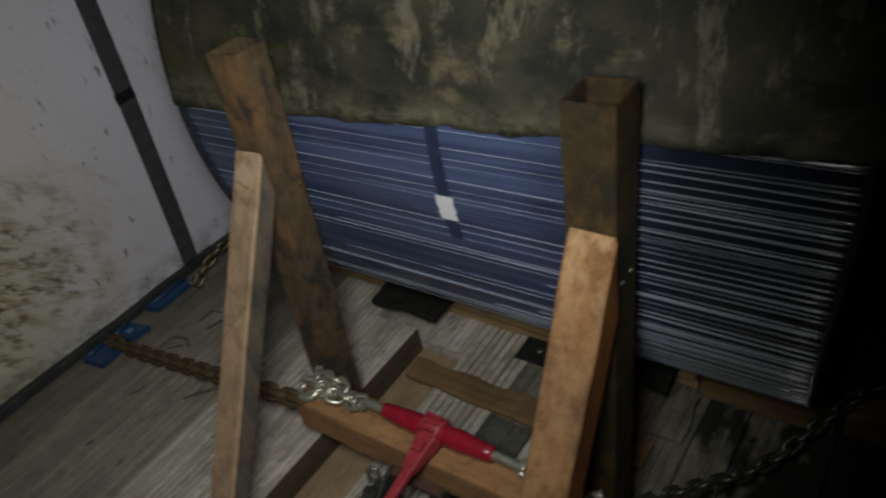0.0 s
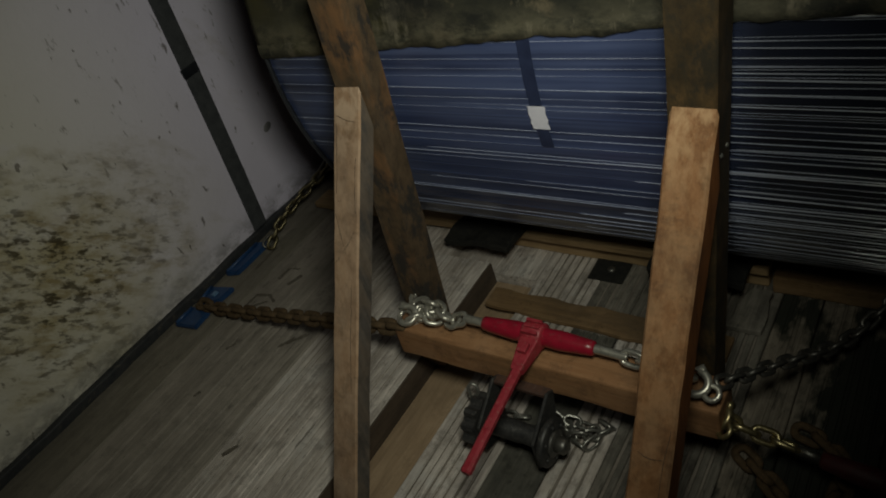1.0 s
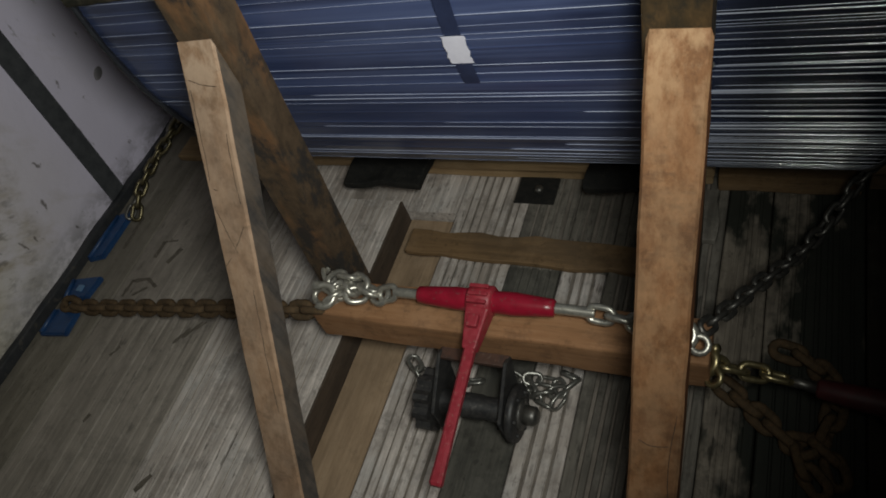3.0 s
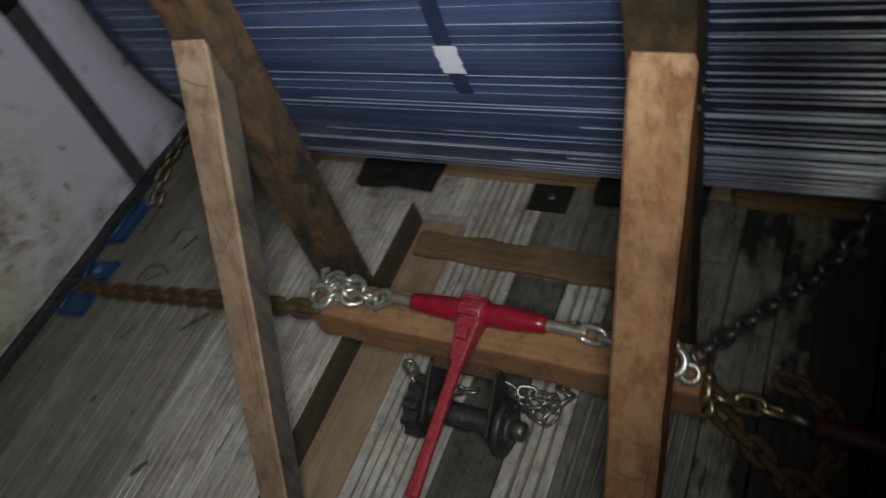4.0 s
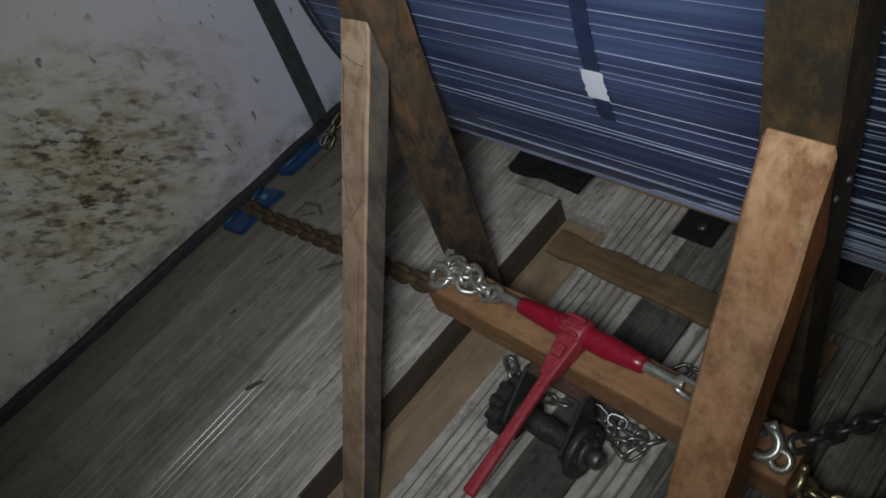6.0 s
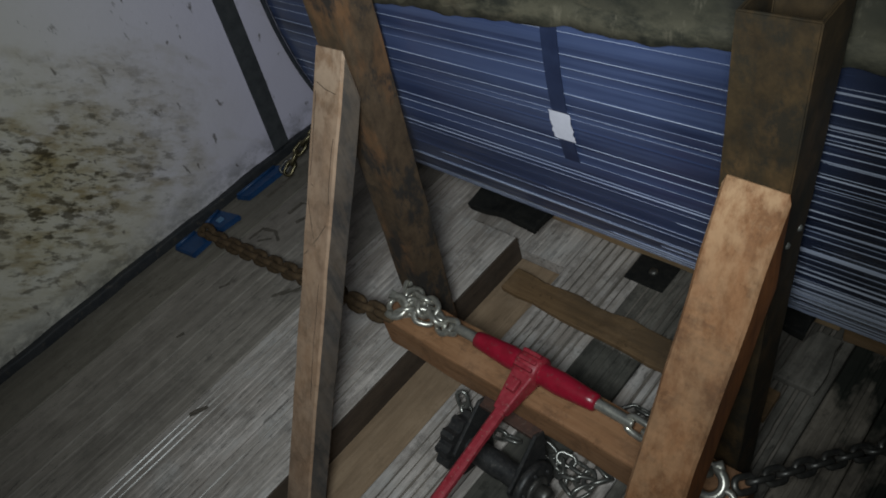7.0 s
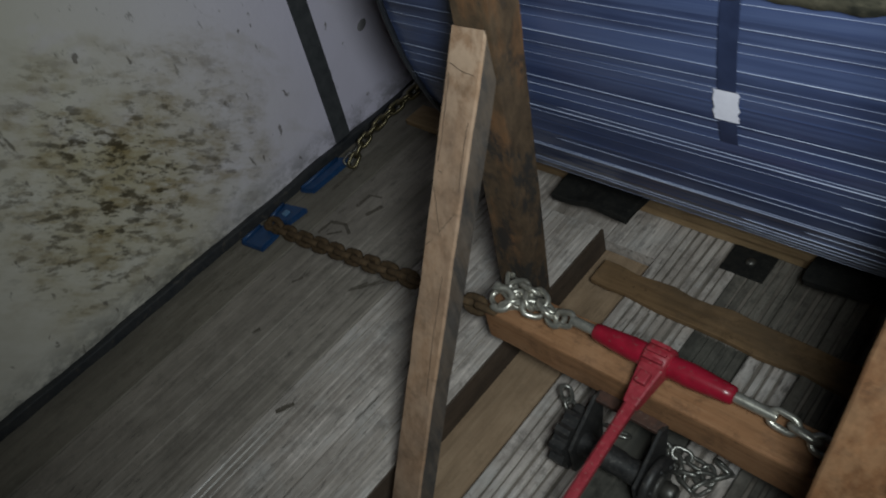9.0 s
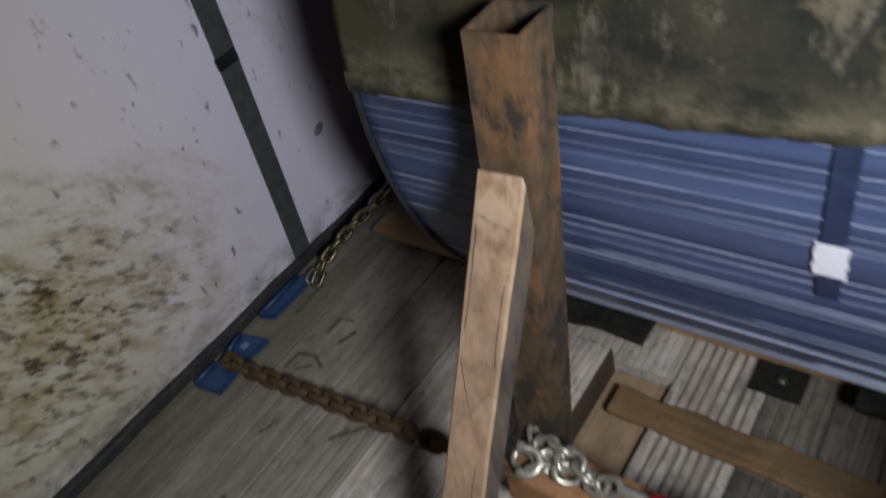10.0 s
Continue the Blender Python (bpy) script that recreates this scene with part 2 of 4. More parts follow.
def olive_tube():
    m = Mat("olive_tube", 0.7, 0.0, 0.3)
    g = m.noise((30, 30, 24), 6, 0.72)
    c = m.mix(m.ramp(g, 0.3, 0.7), (0.017, 0.011, 0.0055), (0.062, 0.038, 0.016))
    c = m.mix(m.ramp(m.noise((8, 8, 5), 5, 0.7, (1, 3, 0)), 0.52, 0.66, 0.0, 0.7), c, (0.115, 0.064, 0.026))
    c = m.mix(m.ramp(m.noise((15, 15, 9), 6, 0.75, (4, 1, 2)), 0.48, 0.60, 0.0, 0.9), c, (0.018, 0.015, 0.010))
    m.colour(c).bump(g, 0.4, 0.002)
    return m.m


tube_rust = rusty_tube()
tube_olive = olive_tube()
vinyl = wall_vinyl()
film = film_mat()
tarp = tarp_mat()
zinc = simple("zinc", (0.56, 0.53, 0.46), (0.34, 0.325, 0.29), 0.32, 0.7, 60, (0.16, 0.14, 0.11))
dull_zinc = simple("dull_zinc", (0.34, 0.33, 0.30), (0.19, 0.185, 0.17), 0.34, 0.75, 60, (0.08, 0.07, 0.055))
gold_zinc = simple("gold_zinc", (0.46, 0.38, 0.21), (0.28, 0.225, 0.12), 0.32, 0.85, 60, (0.07, 0.05, 0.03))
old_brass = simple("old_brass", (0.19, 0.155, 0.085), (0.10, 0.085, 0.05), 0.36, 0.85, 60)
dull_steel = simple("dull_steel", (0.20, 0.19, 0.17), (0.10, 0.095, 0.09), 0.45, 0.8, 60)
rust = simple("rust", (0.105, 0.066, 0.036), (0.060, 0.041, 0.024), 0.9, 0.0, 90, (0.14, 0.07, 0.03), 0.2)
red_paint = simple("red_paint", (0.30, 0.010, 0.028), (0.22, 0.008, 0.020), 0.30, 0.0, 40, (0.18, 0.06, 0.06))
# binder red darkened for the gloom beside the post, with brown wear
red_shaded = simple("red_shaded", (0.075, 0.010, 0.012), (0.04, 0.007, 0.008), 0.6, 0.0, 35, (0.03, 0.018, 0.012))
red_worn = simple("red_worn", (0.33, 0.03, 0.045), (0.23, 0.012, 0.022), 0.5, 0.0, 60, (0.30, 0.15, 0.13))
black_iron = simple("black_iron", (0.022, 0.022, 0.024), (0.05, 0.047, 0.045), 0.5, 0.3, 70, (0.12, 0.11, 0.10))
rust_bar = simple("rust_bar", (0.10, 0.048, 0.034), (0.055, 0.034, 0.028), 0.6, 0.2, 55, (0.16, 0.12, 0.10))
black_worn = simple("black_worn", (0.05, 0.048, 0.045), (0.13, 0.12, 0.11), 0.45, 0.4, 45, (0.02, 0.02, 0.02))
black_rubber = simple("black_rubber", (0.008, 0.008, 0.008), (0.017, 0.016, 0.014), 0.8, 0.0, 50, (0.035, 0.032, 0.026), 0.25)
blue_paint = simple("blue_paint", (0.012, 0.058, 0.16), (0.010, 0.040, 0.115), 0.45, 0.0, 45, (0.05, 0.06, 0.08))
blue_pale = simple("blue_pale", (0.10, 0.22, 0.40), (0.16, 0.28, 0.42), 0.4, 0.3, 60)
webbing = simple("webbing", (0.035, 0.037, 0.042), (0.06, 0.062, 0.066), 0.85, 0.0, 25)
paper = simple("paper", (0.66, 0.64, 0.72), (0.58, 0.56, 0.64), 0.6, 0.0, 40)
rail_dark = simple("rail_dark", (0.020, 0.022, 0.027), (0.04, 0.04, 0.042), 0.6, 0.1, 25, (0.08, 0.07, 0.06))
shell_dark = simple("shell_dark", (0.045, 0.045, 0.045), (0.03, 0.03, 0.03), 0.7, 0.0, 6)
coil_end = simple("coil_end", (0.015, 0.016, 0.02), (0.03, 0.032, 0.038), 0.35, 0.2, 14)
groove_dirt = simple("groove_dirt", (0.11, 0.093, 0.078), (0.21, 0.18, 0.153), 0.95, 0.0, 14)
groove_varnish = simple("groove_varnish", (0.30, 0.26, 0.22), (0.20, 0.17, 0.145), 0.27, 0.0, 30, (0.10, 0.085, 0.07), 0.45)
dent_grey = simple("dent_grey", (0.20, 0.19, 0.20), (0.30, 0.28, 0.30), 0.7, 0.0, 30)
band_dark = simple("band_dark", (0.016, 0.022, 0.052), (0.026, 0.036, 0.080), 0.4, 0.0, 20)
mark_ink = simple("mark_ink", (0.075, 0.062, 0.048), (0.12, 0.10, 0.08), 0.9, 0.0, 70, (0.30, 0.26, 0.23))


def fold_mat():
    """Many layers of film pressed into one cord: milky, greyer and glossier towards +x."""
    m = Mat("film_folds", 0.3, 0.0, 1.0)
    sep = m.t.nodes.new("ShaderNodeSeparateXYZ")
    m.t.links.new(m.co, sep.inputs[0])
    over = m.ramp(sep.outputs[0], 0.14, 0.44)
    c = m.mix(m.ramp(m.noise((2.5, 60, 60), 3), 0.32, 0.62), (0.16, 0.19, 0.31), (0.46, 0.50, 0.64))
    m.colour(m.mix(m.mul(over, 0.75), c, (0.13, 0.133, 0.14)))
    m.roughness(m.ramp(over, 0.0, 1.0, 0.34, 0.16))
    m.b.inputs["Coat Weight"].default_value = 1.0
    m.b.inputs["Coat Roughness"].default_value = 0.09
    return m.m


film_folds = fold_mat()


# ---- building helpers ----
def thing(name, at, label, category, group="", kind=""):
    ob = new(name)
    ob.location = at
    ob.empty_display_size = 0.05
    return tagged(ob, label, category, group, kind)


def hang(ob, parent):
    ob.parent = parent
    if parent.type == "EMPTY":
        ob.matrix_parent_inverse = Matrix.Translation(parent.location).inverted()
    return ob


def mesh_of(name, bm, material, smooth=False):
    me = bpy.data.meshes.new(name)
    bmesh.ops.recalc_face_normals(bm, faces=bm.faces)
    bm.to_mesh(me)
    bm.free()
    me.materials.append(material)
    if smooth:
        me.shade_smooth()
    return me


def part(name, bm, material, parent=None, label="", smooth=False):
    ob = new(name, mesh_of(name, bm, material, smooth))
    if parent:
        hang(ob, parent)
    return tagged(ob, label)


def piece(name, me, parent, m):
    ob = new(name, me)
    hang(ob, parent)
    ob.matrix_basis = m
    return ob


def box(x0, x1, y0, y1, z0, z1, bevel=0.003, bm=None, m=None, seg=2):
    out = bmesh.new()
    bmesh.ops.create_cube(out, size=1)
    bmesh.ops.transform(out, matrix=Matrix.Translation(((x0 + x1) / 2, (y0 + y1) / 2, (z0 + z1) / 2)) @ Matrix.Diagonal((x1 - x0, y1 - y0, z1 - z0, 1)), verts=out.verts)
    if bevel:
        bmesh.ops.bevel(out, geom=out.edges[:], offset=bevel, segments=seg, affect="EDGES", profile=0.6)
    if m:
        bmesh.ops.transform(out, matrix=m, verts=out.verts)
    return join(bm, out)


def join(bm, other):
    """Adds other to bm; with no bm gives other back."""
    if bm is None:
        return other
    me = bpy.data.meshes.new("tmp")
    other.to_mesh(me)
    other.free()
    bm.from_mesh(me)
    bpy.data.meshes.remove(me)
    return bm


def rough_up(bm, size, amount, seed=0.0):
    for v in bm.verts:
        v.co += noise.noise_vector(v.co * size + Vector((seed, seed, seed))) * amount
    return bm


def cut_up(bm, step, axis):
    """Cuts a mesh across one axis at even steps, so that it can be worn."""
    lo, hi = min(v.co[axis] for v in bm.verts), max(v.co[axis] for v in bm.verts)
    normal = Vector([1 if i == axis else 0 for i in range(3)])
    for i in range(1, int((hi - lo) / step)):
        bmesh.ops.bisect_plane(bm, geom=bm.verts[:] + bm.edges[:] + bm.faces[:], plane_co=normal * (lo + i * step), plane_no=normal)
    return bm


def lathe(profile, a, b, n=24, bm=None):
    """A solid turned round the line from a to b; profile: (along 0..1, radius)."""
    a, b = Vector(a), Vector(b)
    rot = (b - a).to_track_quat("Z", "Y").to_matrix()
    out = bmesh.new()
    rings = []
    for s, r in profile:
        c = a.lerp(b, s)
        rings.append([out.verts.new(c + rot @ Vector((r * math.cos(2 * math.pi * i / n), r * math.sin(2 * math.pi * i / n), 0))) for i in range(n)])
    for p, q in zip(rings, rings[1:]):
        for i in range(n):
            out.faces.new((p[i], p[(i + 1) % n], q[(i + 1) % n], q[i]))
    out.faces.new(rings[0][::-1])
    out.faces.new(rings[-1])
    return join(bm, out)


def sweep(points, r, n=8, closed=False, bm=None):
    out = bmesh.new()
    pts = [Vector(p) for p in points]
    rings = []
    up = Vector((0.13, 0.21, 0.97))
    for i, p in enumerate(pts):
        q = pts[(i + 1) % len(pts)] if closed or i < len(pts) - 1 else p
        o = pts[i - 1] if closed or i else p
        d = (q - o).normalized()
        s = d.cross(up).normalized()
        u = s.cross(d)
        rings.append([out.verts.new(p + (s * math.cos(2 * math.pi * k / n) + u * math.sin(2 * math.pi * k / n)) * r) for k in range(n)])
    pairs = list(zip(rings, rings[1:])) + ([(rings[-1], rings[0])] if closed else [])
    for a, b in pairs:
        for k in range(n):
            out.faces.new((a[k], a[(k + 1) % n], b[(k + 1) % n], b[k]))
    if not closed:
        out.faces.new(rings[0][::-1])
        out.faces.new(rings[-1])
    return join(bm, out)


def link_mesh(name, pitch, wire, material, width=0.0):
    """One chain link along x: a stadium of round wire."""
    w = width or wire * 2.5
    half = pitch / 2 + wire - w / 2
    half = max(half, 0.002)
    pts = []
    for side in (1, -1):
        for i in range(7):
            a = math.pi * i / 6 - math.pi / 2
            pts.append((side * (half + w / 2 * math.cos(a)), side * w / 2 * math.sin(a), 0.0))
    out = bmesh.new()
    rings, n = [], 7
    for i, p in enumerate(pts):
        d = (Vector(pts[(i + 1) % len(pts)]) - Vector(pts[i - 1])).normalized()
        s = Vector((-d.y, d.x, 0))
        rings.append([out.verts.new(Vector(p) + (s * math.cos(2 * math.pi * k / n) + Vector((0, 0, 1)) * math.sin(2 * math.pi * k / n)) * wire) for k in range(n)])
    for a, b in zip(rings, rings[1:] + rings[:1]):
        for k in range(n):
            out.faces.new((a[k], a[(k + 1) % n], b[(k + 1) % n], b[k]))
    return mesh_of(name, out, material, True)


def along(points, step):
    """Places at even steps along a smooth line through the points, with the way there."""
    pts = [Vector(p) for p in points]
    dense = []
    for i in range(len(pts) - 1):
        p0, p1, p2, p3 = pts[max(i - 1, 0)], pts[i], pts[i + 1], pts[min(i + 2, len(pts) - 1)]
        for k in range(30):
            t = k / 30
            dense.append(0.5 * (2 * p1 + (p2 - p0) * t + (2 * p0 - 5 * p1 + 4 * p2 - p3) * t * t + (3 * p1 - p0 - 3 * p2 + p3) * t ** 3))
    dense.append(pts[-1])
    out, run = [], step / 2
    for a, b in zip(dense, dense[1:]):
        d = (b - a).length
        while run <= d:
            out.append((a.lerp(b, run / d), (b - a).normalized()))
            run += step
        run -= d
    return out


def chain(name, points, me, pitch, label, group="", jitter=8.0, roll=40.0, parent=None):
    """A chain of single links laid along points; neighbours stand across one another."""
    root = parent or thing(name, points[0], label, "chain", group)
    rng = random.Random(name + str(points[0]))
    for i, (p, d) in enumerate(along(points, pitch)):
        q = d.to_track_quat("X", "Z").to_matrix().to_4x4()
        turn = roll + (90 if i % 2 else 0) + rng.uniform(-jitter, jitter)
        piece("link", me, root, Matrix.Translation(p) @ q @ pose(0, 0, 0, turn, rng.uniform(-4, 4), 0))
    return root


def ribbed_plank(x0, x1, y0, y1, top, thick, pitch, depth, sag=0.0, seed=0, varnish=False):
    """A deck plank along y with ribs on top; the floor of each groove takes the second material, a varnished side the third."""
    rng = random.Random(seed)
    out = bmesh.new()
    n = max(2, round((x1 - x0 - 0.006) / pitch))
    prof, low = [(x0, top - thick), (x0, top - 0.003), (x0 + 0.003, top)], set()
    shine = set()
    w = (x1 - x0 - 0.006) / n
    for i in range(1, n):
        a = x0 + 0.003 + i * w
        d = depth * rng.uniform(0.6, 1.1)
        g = rng.uniform(0.14, 0.36)
        low.add(len(prof) + 1)
        side = 0.08 * w
        if varnish and rng.random() < 0.4:
            side = d
            shine.add(len(prof))
        prof += [(a - side, top), (a, top - d), (a + g * w, top - d), (a + (g + 0.12) * w, top)]
    prof += [(x1 - 0.003, top), (x1, top - 0.003), (x1, top - thick)]
    steps = max(2, round((y1 - y0) / 0.16))
    rows = []
    for j in range(steps + 1):
        y = y0 + (y1 - y0) * j / steps
        rows.append([out.verts.new((x + 0.0012 * math.sin(7 * y + seed + 40 * x), y, z + (sag * math.sin(2.1 * y + seed) if z > top - thick else 0))) for x, z in prof])
    for a, b in zip(rows, rows[1:]):
        for i in range(len(prof)):
            f = out.faces.new((a[i], a[(i + 1) % len(prof)], b[(i + 1) % len(prof)], b[i]))
            f.material_index = 1 if i in low else 2 if i in shine else 0
    out.faces.new(rows[0][::-1])
    out.faces.new(rows[-1])
    return out


# ---- the trailer's shell ----
WALL, RIGHT, BACK, FRONT, TOP = -1.485, 1.40, -3.0, 3.2, 2.55
LOW = -0.045
SUB = -0.11

part("wall_west", box(WALL - 0.05, WALL, BACK, FRONT, SUB, TOP, 0), vinyl)
part("wall_east", box(RIGHT, RIGHT + 0.05, BACK, FRONT, SUB, TOP, 0), shell_dark)
part("wall_north", box(WALL, RIGHT, FRONT, FRONT + 0.05, SUB, TOP, 0), shell_dark)
part("wall_south", box(WALL, RIGHT, BACK - 0.05, BACK, SUB, TOP, 0), shell_dark)
part("ceiling", box(WALL - 0.05, RIGHT + 0.05, BACK - 0.05, FRONT + 0.05, TOP, TOP + 0.05, 0), shell_dark)
for nm, lab in (("wall_west", "off-white vinyl side wall with brown mould"), ("wall_east", "plain grey trailer side wall"), ("wall_north", "plain grey trailer end wall"), ("wall_south", "plain grey trailer end wall"), ("ceiling", "plain grey trailer roof")):
    tagged(bpy.data.objects[nm], lab, "ceiling" if nm == "ceiling" else "wall", "", "structure")

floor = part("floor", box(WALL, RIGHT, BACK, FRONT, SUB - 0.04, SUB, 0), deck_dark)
tagged(floor, "worn ribbed hardwood trailer deck with a sunken bay", "floor", "", "structure")

rail = part("trim", rough_up(cut_up(box(WALL - 0.004, WALL + 0.022, BACK, FRONT, -0.004, 0.035, 0.006), 0.05, 1), 9, 0.007), rail_dark)

tagged(rail, "dark scuffed rail along the foot of the wall", "trim", "", "structure")


# ---- the coil and its cover ----
CY, CZ, R, CX0, CX1 = 0.911, 0.815, 0.813, -0.705, 0.676


def taper(me):
    """The far end of the wrap draws in towards its foot."""
    for v in me.vertices:
        v.co.x -= 0.09 * max(0.0, 0.88 - v.co.z) * (v.co.x - CX0) / (CX1 - CX0)
    return me


def coil_shell():
    """The wrapped round of the coil, with taut film pleats along its axis."""
    rng = random.Random(4)
    angles = np.concatenate([np.linspace(146, 258, 1300), np.linspace(258, 506, 160)[1:-1]])
    nx = 30
    arc = np.radians(angles) * R
    pleats, pos = [], math.radians(150) * R
    while pos < math.radians(254) * R:
        pleats.append((pos, rng.uniform(0.0005, 0.0016), rng.uniform(-0.004, 0.004), rng.uniform(0, 50), rng.uniform(0.0, 0.0026)))
        pos += rng.choice((0.010, 0.012, 0.016, 0.020, 0.024, 0.029, 0.034, 0.040))
    verts, na = [], len(angles)
    for i in range(nx + 1):
        x = CX0 + (CX1 - CX0) * i / nx
        # taut facets from pleat to pleat, each pleat a small ridge
        knots = [p + lean * x + 0.0014 * noise.noise((x * 1.3, sd, 0.0)) for p, ht, lean, sd, lift in pleats]
        h = np.interp(arc, knots, [lift for p, ht, lean, sd, lift in pleats]) - 0.0022
        for at, (p, ht, lean, sd, lift) in zip(knots, pleats):
            k = ht * (0.8 + 0.4 * noise.noise((x * 2.3, sd, 9.0)))
            h += k * np.clip(1 - np.abs(arc - at) / 0.0028, 0, 1)
        r = R + h - 0.0015 - (0.006 if i in (0, nx) else 0.0)
        a = np.radians(angles)
        for k in range(na):
            verts.append((x, CY + r[k] * math.cos(a[k]), CZ + r[k] * math.sin(a[k])))
    global FOLDS
    FOLDS = pleats
    faces = [(i * na + k, i * na + (k + 1) % na, (i + 1) * na + (k + 1) % na, (i + 1) * na + k) for i in range(nx) for k in range(na)]
    me = bpy.data.meshes.new("film_wrap")
    me.from_pydata(verts, [], faces)
    me.flip_normals()
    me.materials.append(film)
    me.shade_smooth()
    return me


coil = thing("coil", (-0.01, CY, CZ - R), "large coil in dark blue stretch film, resting on timbers", "coil")
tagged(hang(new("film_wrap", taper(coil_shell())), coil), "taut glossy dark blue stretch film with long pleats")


def cord(out, x0, x1, steps, angle, radius, width, n=5):
    """One thin cord of film along the coil; angle, radius and width follow x."""
    rows = []
    for i in range(steps + 1):
        x = x0 + (x1 - x0) * i / steps
        at, r0, w = angle(x), radius(x), 0.0001 if i in (0, steps) else max(0.0002, width(x))
        c = Vector((x, CY + r0 * math.cos(at), CZ + r0 * math.sin(at)))
        u, v = Vector((0, math.cos(at), math.sin(at))), Vector((0, -math.sin(at), math.cos(at)))
        rows.append([out.verts.new(c + (u * math.cos(2 * math.pi * k / n) + v * math.sin(2 * math.pi * k / n)) * w) for k in range(n)])
    for a, b in zip(rows, rows[1:]):
        for k in range(n):
            out.faces.new((a[k], a[(k + 1) % n], b[(k + 1) % n], b[k]))


def fold_cords():
    """The taut cords of film that stand on the wrap, each thinning and swelling on its way."""
    rng = random.Random(11)
    out = bmesh.new()
    for p, ht, lean, sd, lift in FOLDS:
        low = p > math.radians(214) * R
        thick = rng.choice((0.0004, 0.0005, 0.0007, 0.0009, 0.0012)) * (0.55 if low else 1.0)
        if rng.random() < (0.35 if low else 0.06):
            continue
        x0, x1 = CX0, CX1
        if rng.random() < 0.25:
            x0 = rng.uniform(-0.5, 0.2)
        cord(out, x0, x1, 40, lambda x: (p + lean * x + 0.0014 * noise.noise((x * 1.3, sd, 0.0))) / R,
             lambda x: R - 0.0037 + lift + ht * (0.8 + 0.4 * noise.noise((x * 2.3, sd, 9.0))),
             lambda x: thick * (0.9 + 0.45 * noise.noise((x * 2.6, sd, 4.0))) * (1.0 + 0.5 * max(0.0, min(1.0, (x - 0.3) * 6))))
    pos = math.radians(170) * R
    while pos < math.radians(236) * R:
        thick, lean, sd = rng.choice((0.0006, 0.0009, 0.0013, 0.0019)), rng.uniform(-0.02, 0.02), rng.uniform(0, 90)
        cord(out, rng.uniform(0.32, 0.40), CX1, 18, lambda x: pos / R + lean * (x - 0.5), lambda x: R + 0.0006,
             lambda x: thick * (0.8 + 0.8 * noise.noise((x * 5, sd, 4.0))))
        pos += rng.choice((0.012, 0.016, 0.022, 0.030))
    return out


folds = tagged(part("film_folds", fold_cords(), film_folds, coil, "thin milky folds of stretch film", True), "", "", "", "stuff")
taper(folds.data)
for x, s in ((CX0, -1), (CX1, 1)):
    ends = bmesh.new()
    prof = [(R - 0.006, 0.0), (R - 0.03, 0.012), (0.30, 0.012), (0.29, -0.1)]
    rows = [[ends.verts.new((x + s * dx, CY + r * math.cos(2 * math.pi * k / 96), CZ + r * math.sin(2 * math.pi * k / 96))) for k in range(96)] for r, dx in prof]
    for a, b in zip(rows, rows[1:]):
        for k in range(96):
            ends.faces.new((a[k], a[(k + 1) % 96], b[(k + 1) % 96], b[k]))
    taper(part("end_face", ends, coil_end, coil, "black wrapped coil end", True).data)


for x in (CX0 - 0.002, CX1 + 0.002):
    taper(part("rim_edge", sweep([(x, CY + (R - 0.001) * math.cos(2 * math.pi * k / 160), CZ + (R - 0.001) * math.sin(2 * math.pi * k / 160)) for k in range(160)], 0.0055, 6, True), coil_end, coil, "", True).data)


def arc_band(x0, x1, r, thick, a0, a1, n, nx=1, wave=None):
    """A curved strip lying on the coil between two angles, with thickness."""
    out = bmesh.new()
    grids = []
    for rr in (r, r + thick):
        g = []
        for i in range(n + 1):
            row = []
            for j in range(nx + 1):
                x = x0 + (x1 - x0) * j / nx
                s0, d = (a0, 0.0) if wave is None else wave(x)
                a = s0 + (a1 - s0) * i / n
                bulge = 0.0 if wave is None else d * math.sin(min(1, i / 4) * math.pi / 2)
                bulge += 0.0 if wave is None else 0.006 * noise.noise((x * 4, a * 5, 2.0))
                row.append(out.verts.new((x, CY + (rr + bulge) * math.cos(a), CZ + (rr + bulge) * math.sin(a))))
            g.append(row)
        grids.append(g)
    lo, hi = grids
    for i in range(n):
        for j in range(nx):
            out.faces.new((lo[i][j], lo[i][j + 1], lo[i + 1][j + 1], lo[i + 1][j]))
            out.faces.new((hi[i][j], hi[i + 1][j], hi[i + 1][j + 1], hi[i][j + 1]))
    for i in range(n):
        for j in (0, nx):
            out.faces.new((lo[i][j], lo[i + 1][j], hi[i + 1][j], hi[i][j]))
    for j in range(nx):
        for i in (0, n):
            out.faces.new((lo[i][j], lo[i][j + 1], hi[i][j + 1], hi[i][j]))
    return out


def hem(x):
    z = 0.912 + 0.047 * x + 0.008 * noise.noise((x * 9, 1, 0)) + 0.006 * noise.noise((x * 31, 2, 0))
    return math.pi - math.asin((z - CZ) / R), 0.004 * noise.noise((x * 6, 7, 1))


cover = part("cover_tarp", arc_band(CX0 - 0.004, CX1 + 0.03, R + 0.004, 0.004, 0, 0.30, 70, 90, hem), tarp, None, "", True)
edge = bmesh.new()
rows = []
for j in range(121):
    x = CX0 - 0.004 + (CX1 + 0.034 - CX0) * j / 120
    a, d = hem(x)
    bulge = d + 0.003 * noise.noise((x * 7, 4.0, 1.0))
    rows.append([edge.verts.new((x, CY + (R + 0.0085 + bulge + up) * math.cos(a - k), CZ + (R + 0.0085 + bulge + up) * math.sin(a - k))) for k, up in ((-0.004, -0.010), (-0.004, 0.0), (0.016, 0.002), (0.036 + 0.004 * noise.noise((x * 8, 5, 5)), 0.0), (0.04, -0.010))])
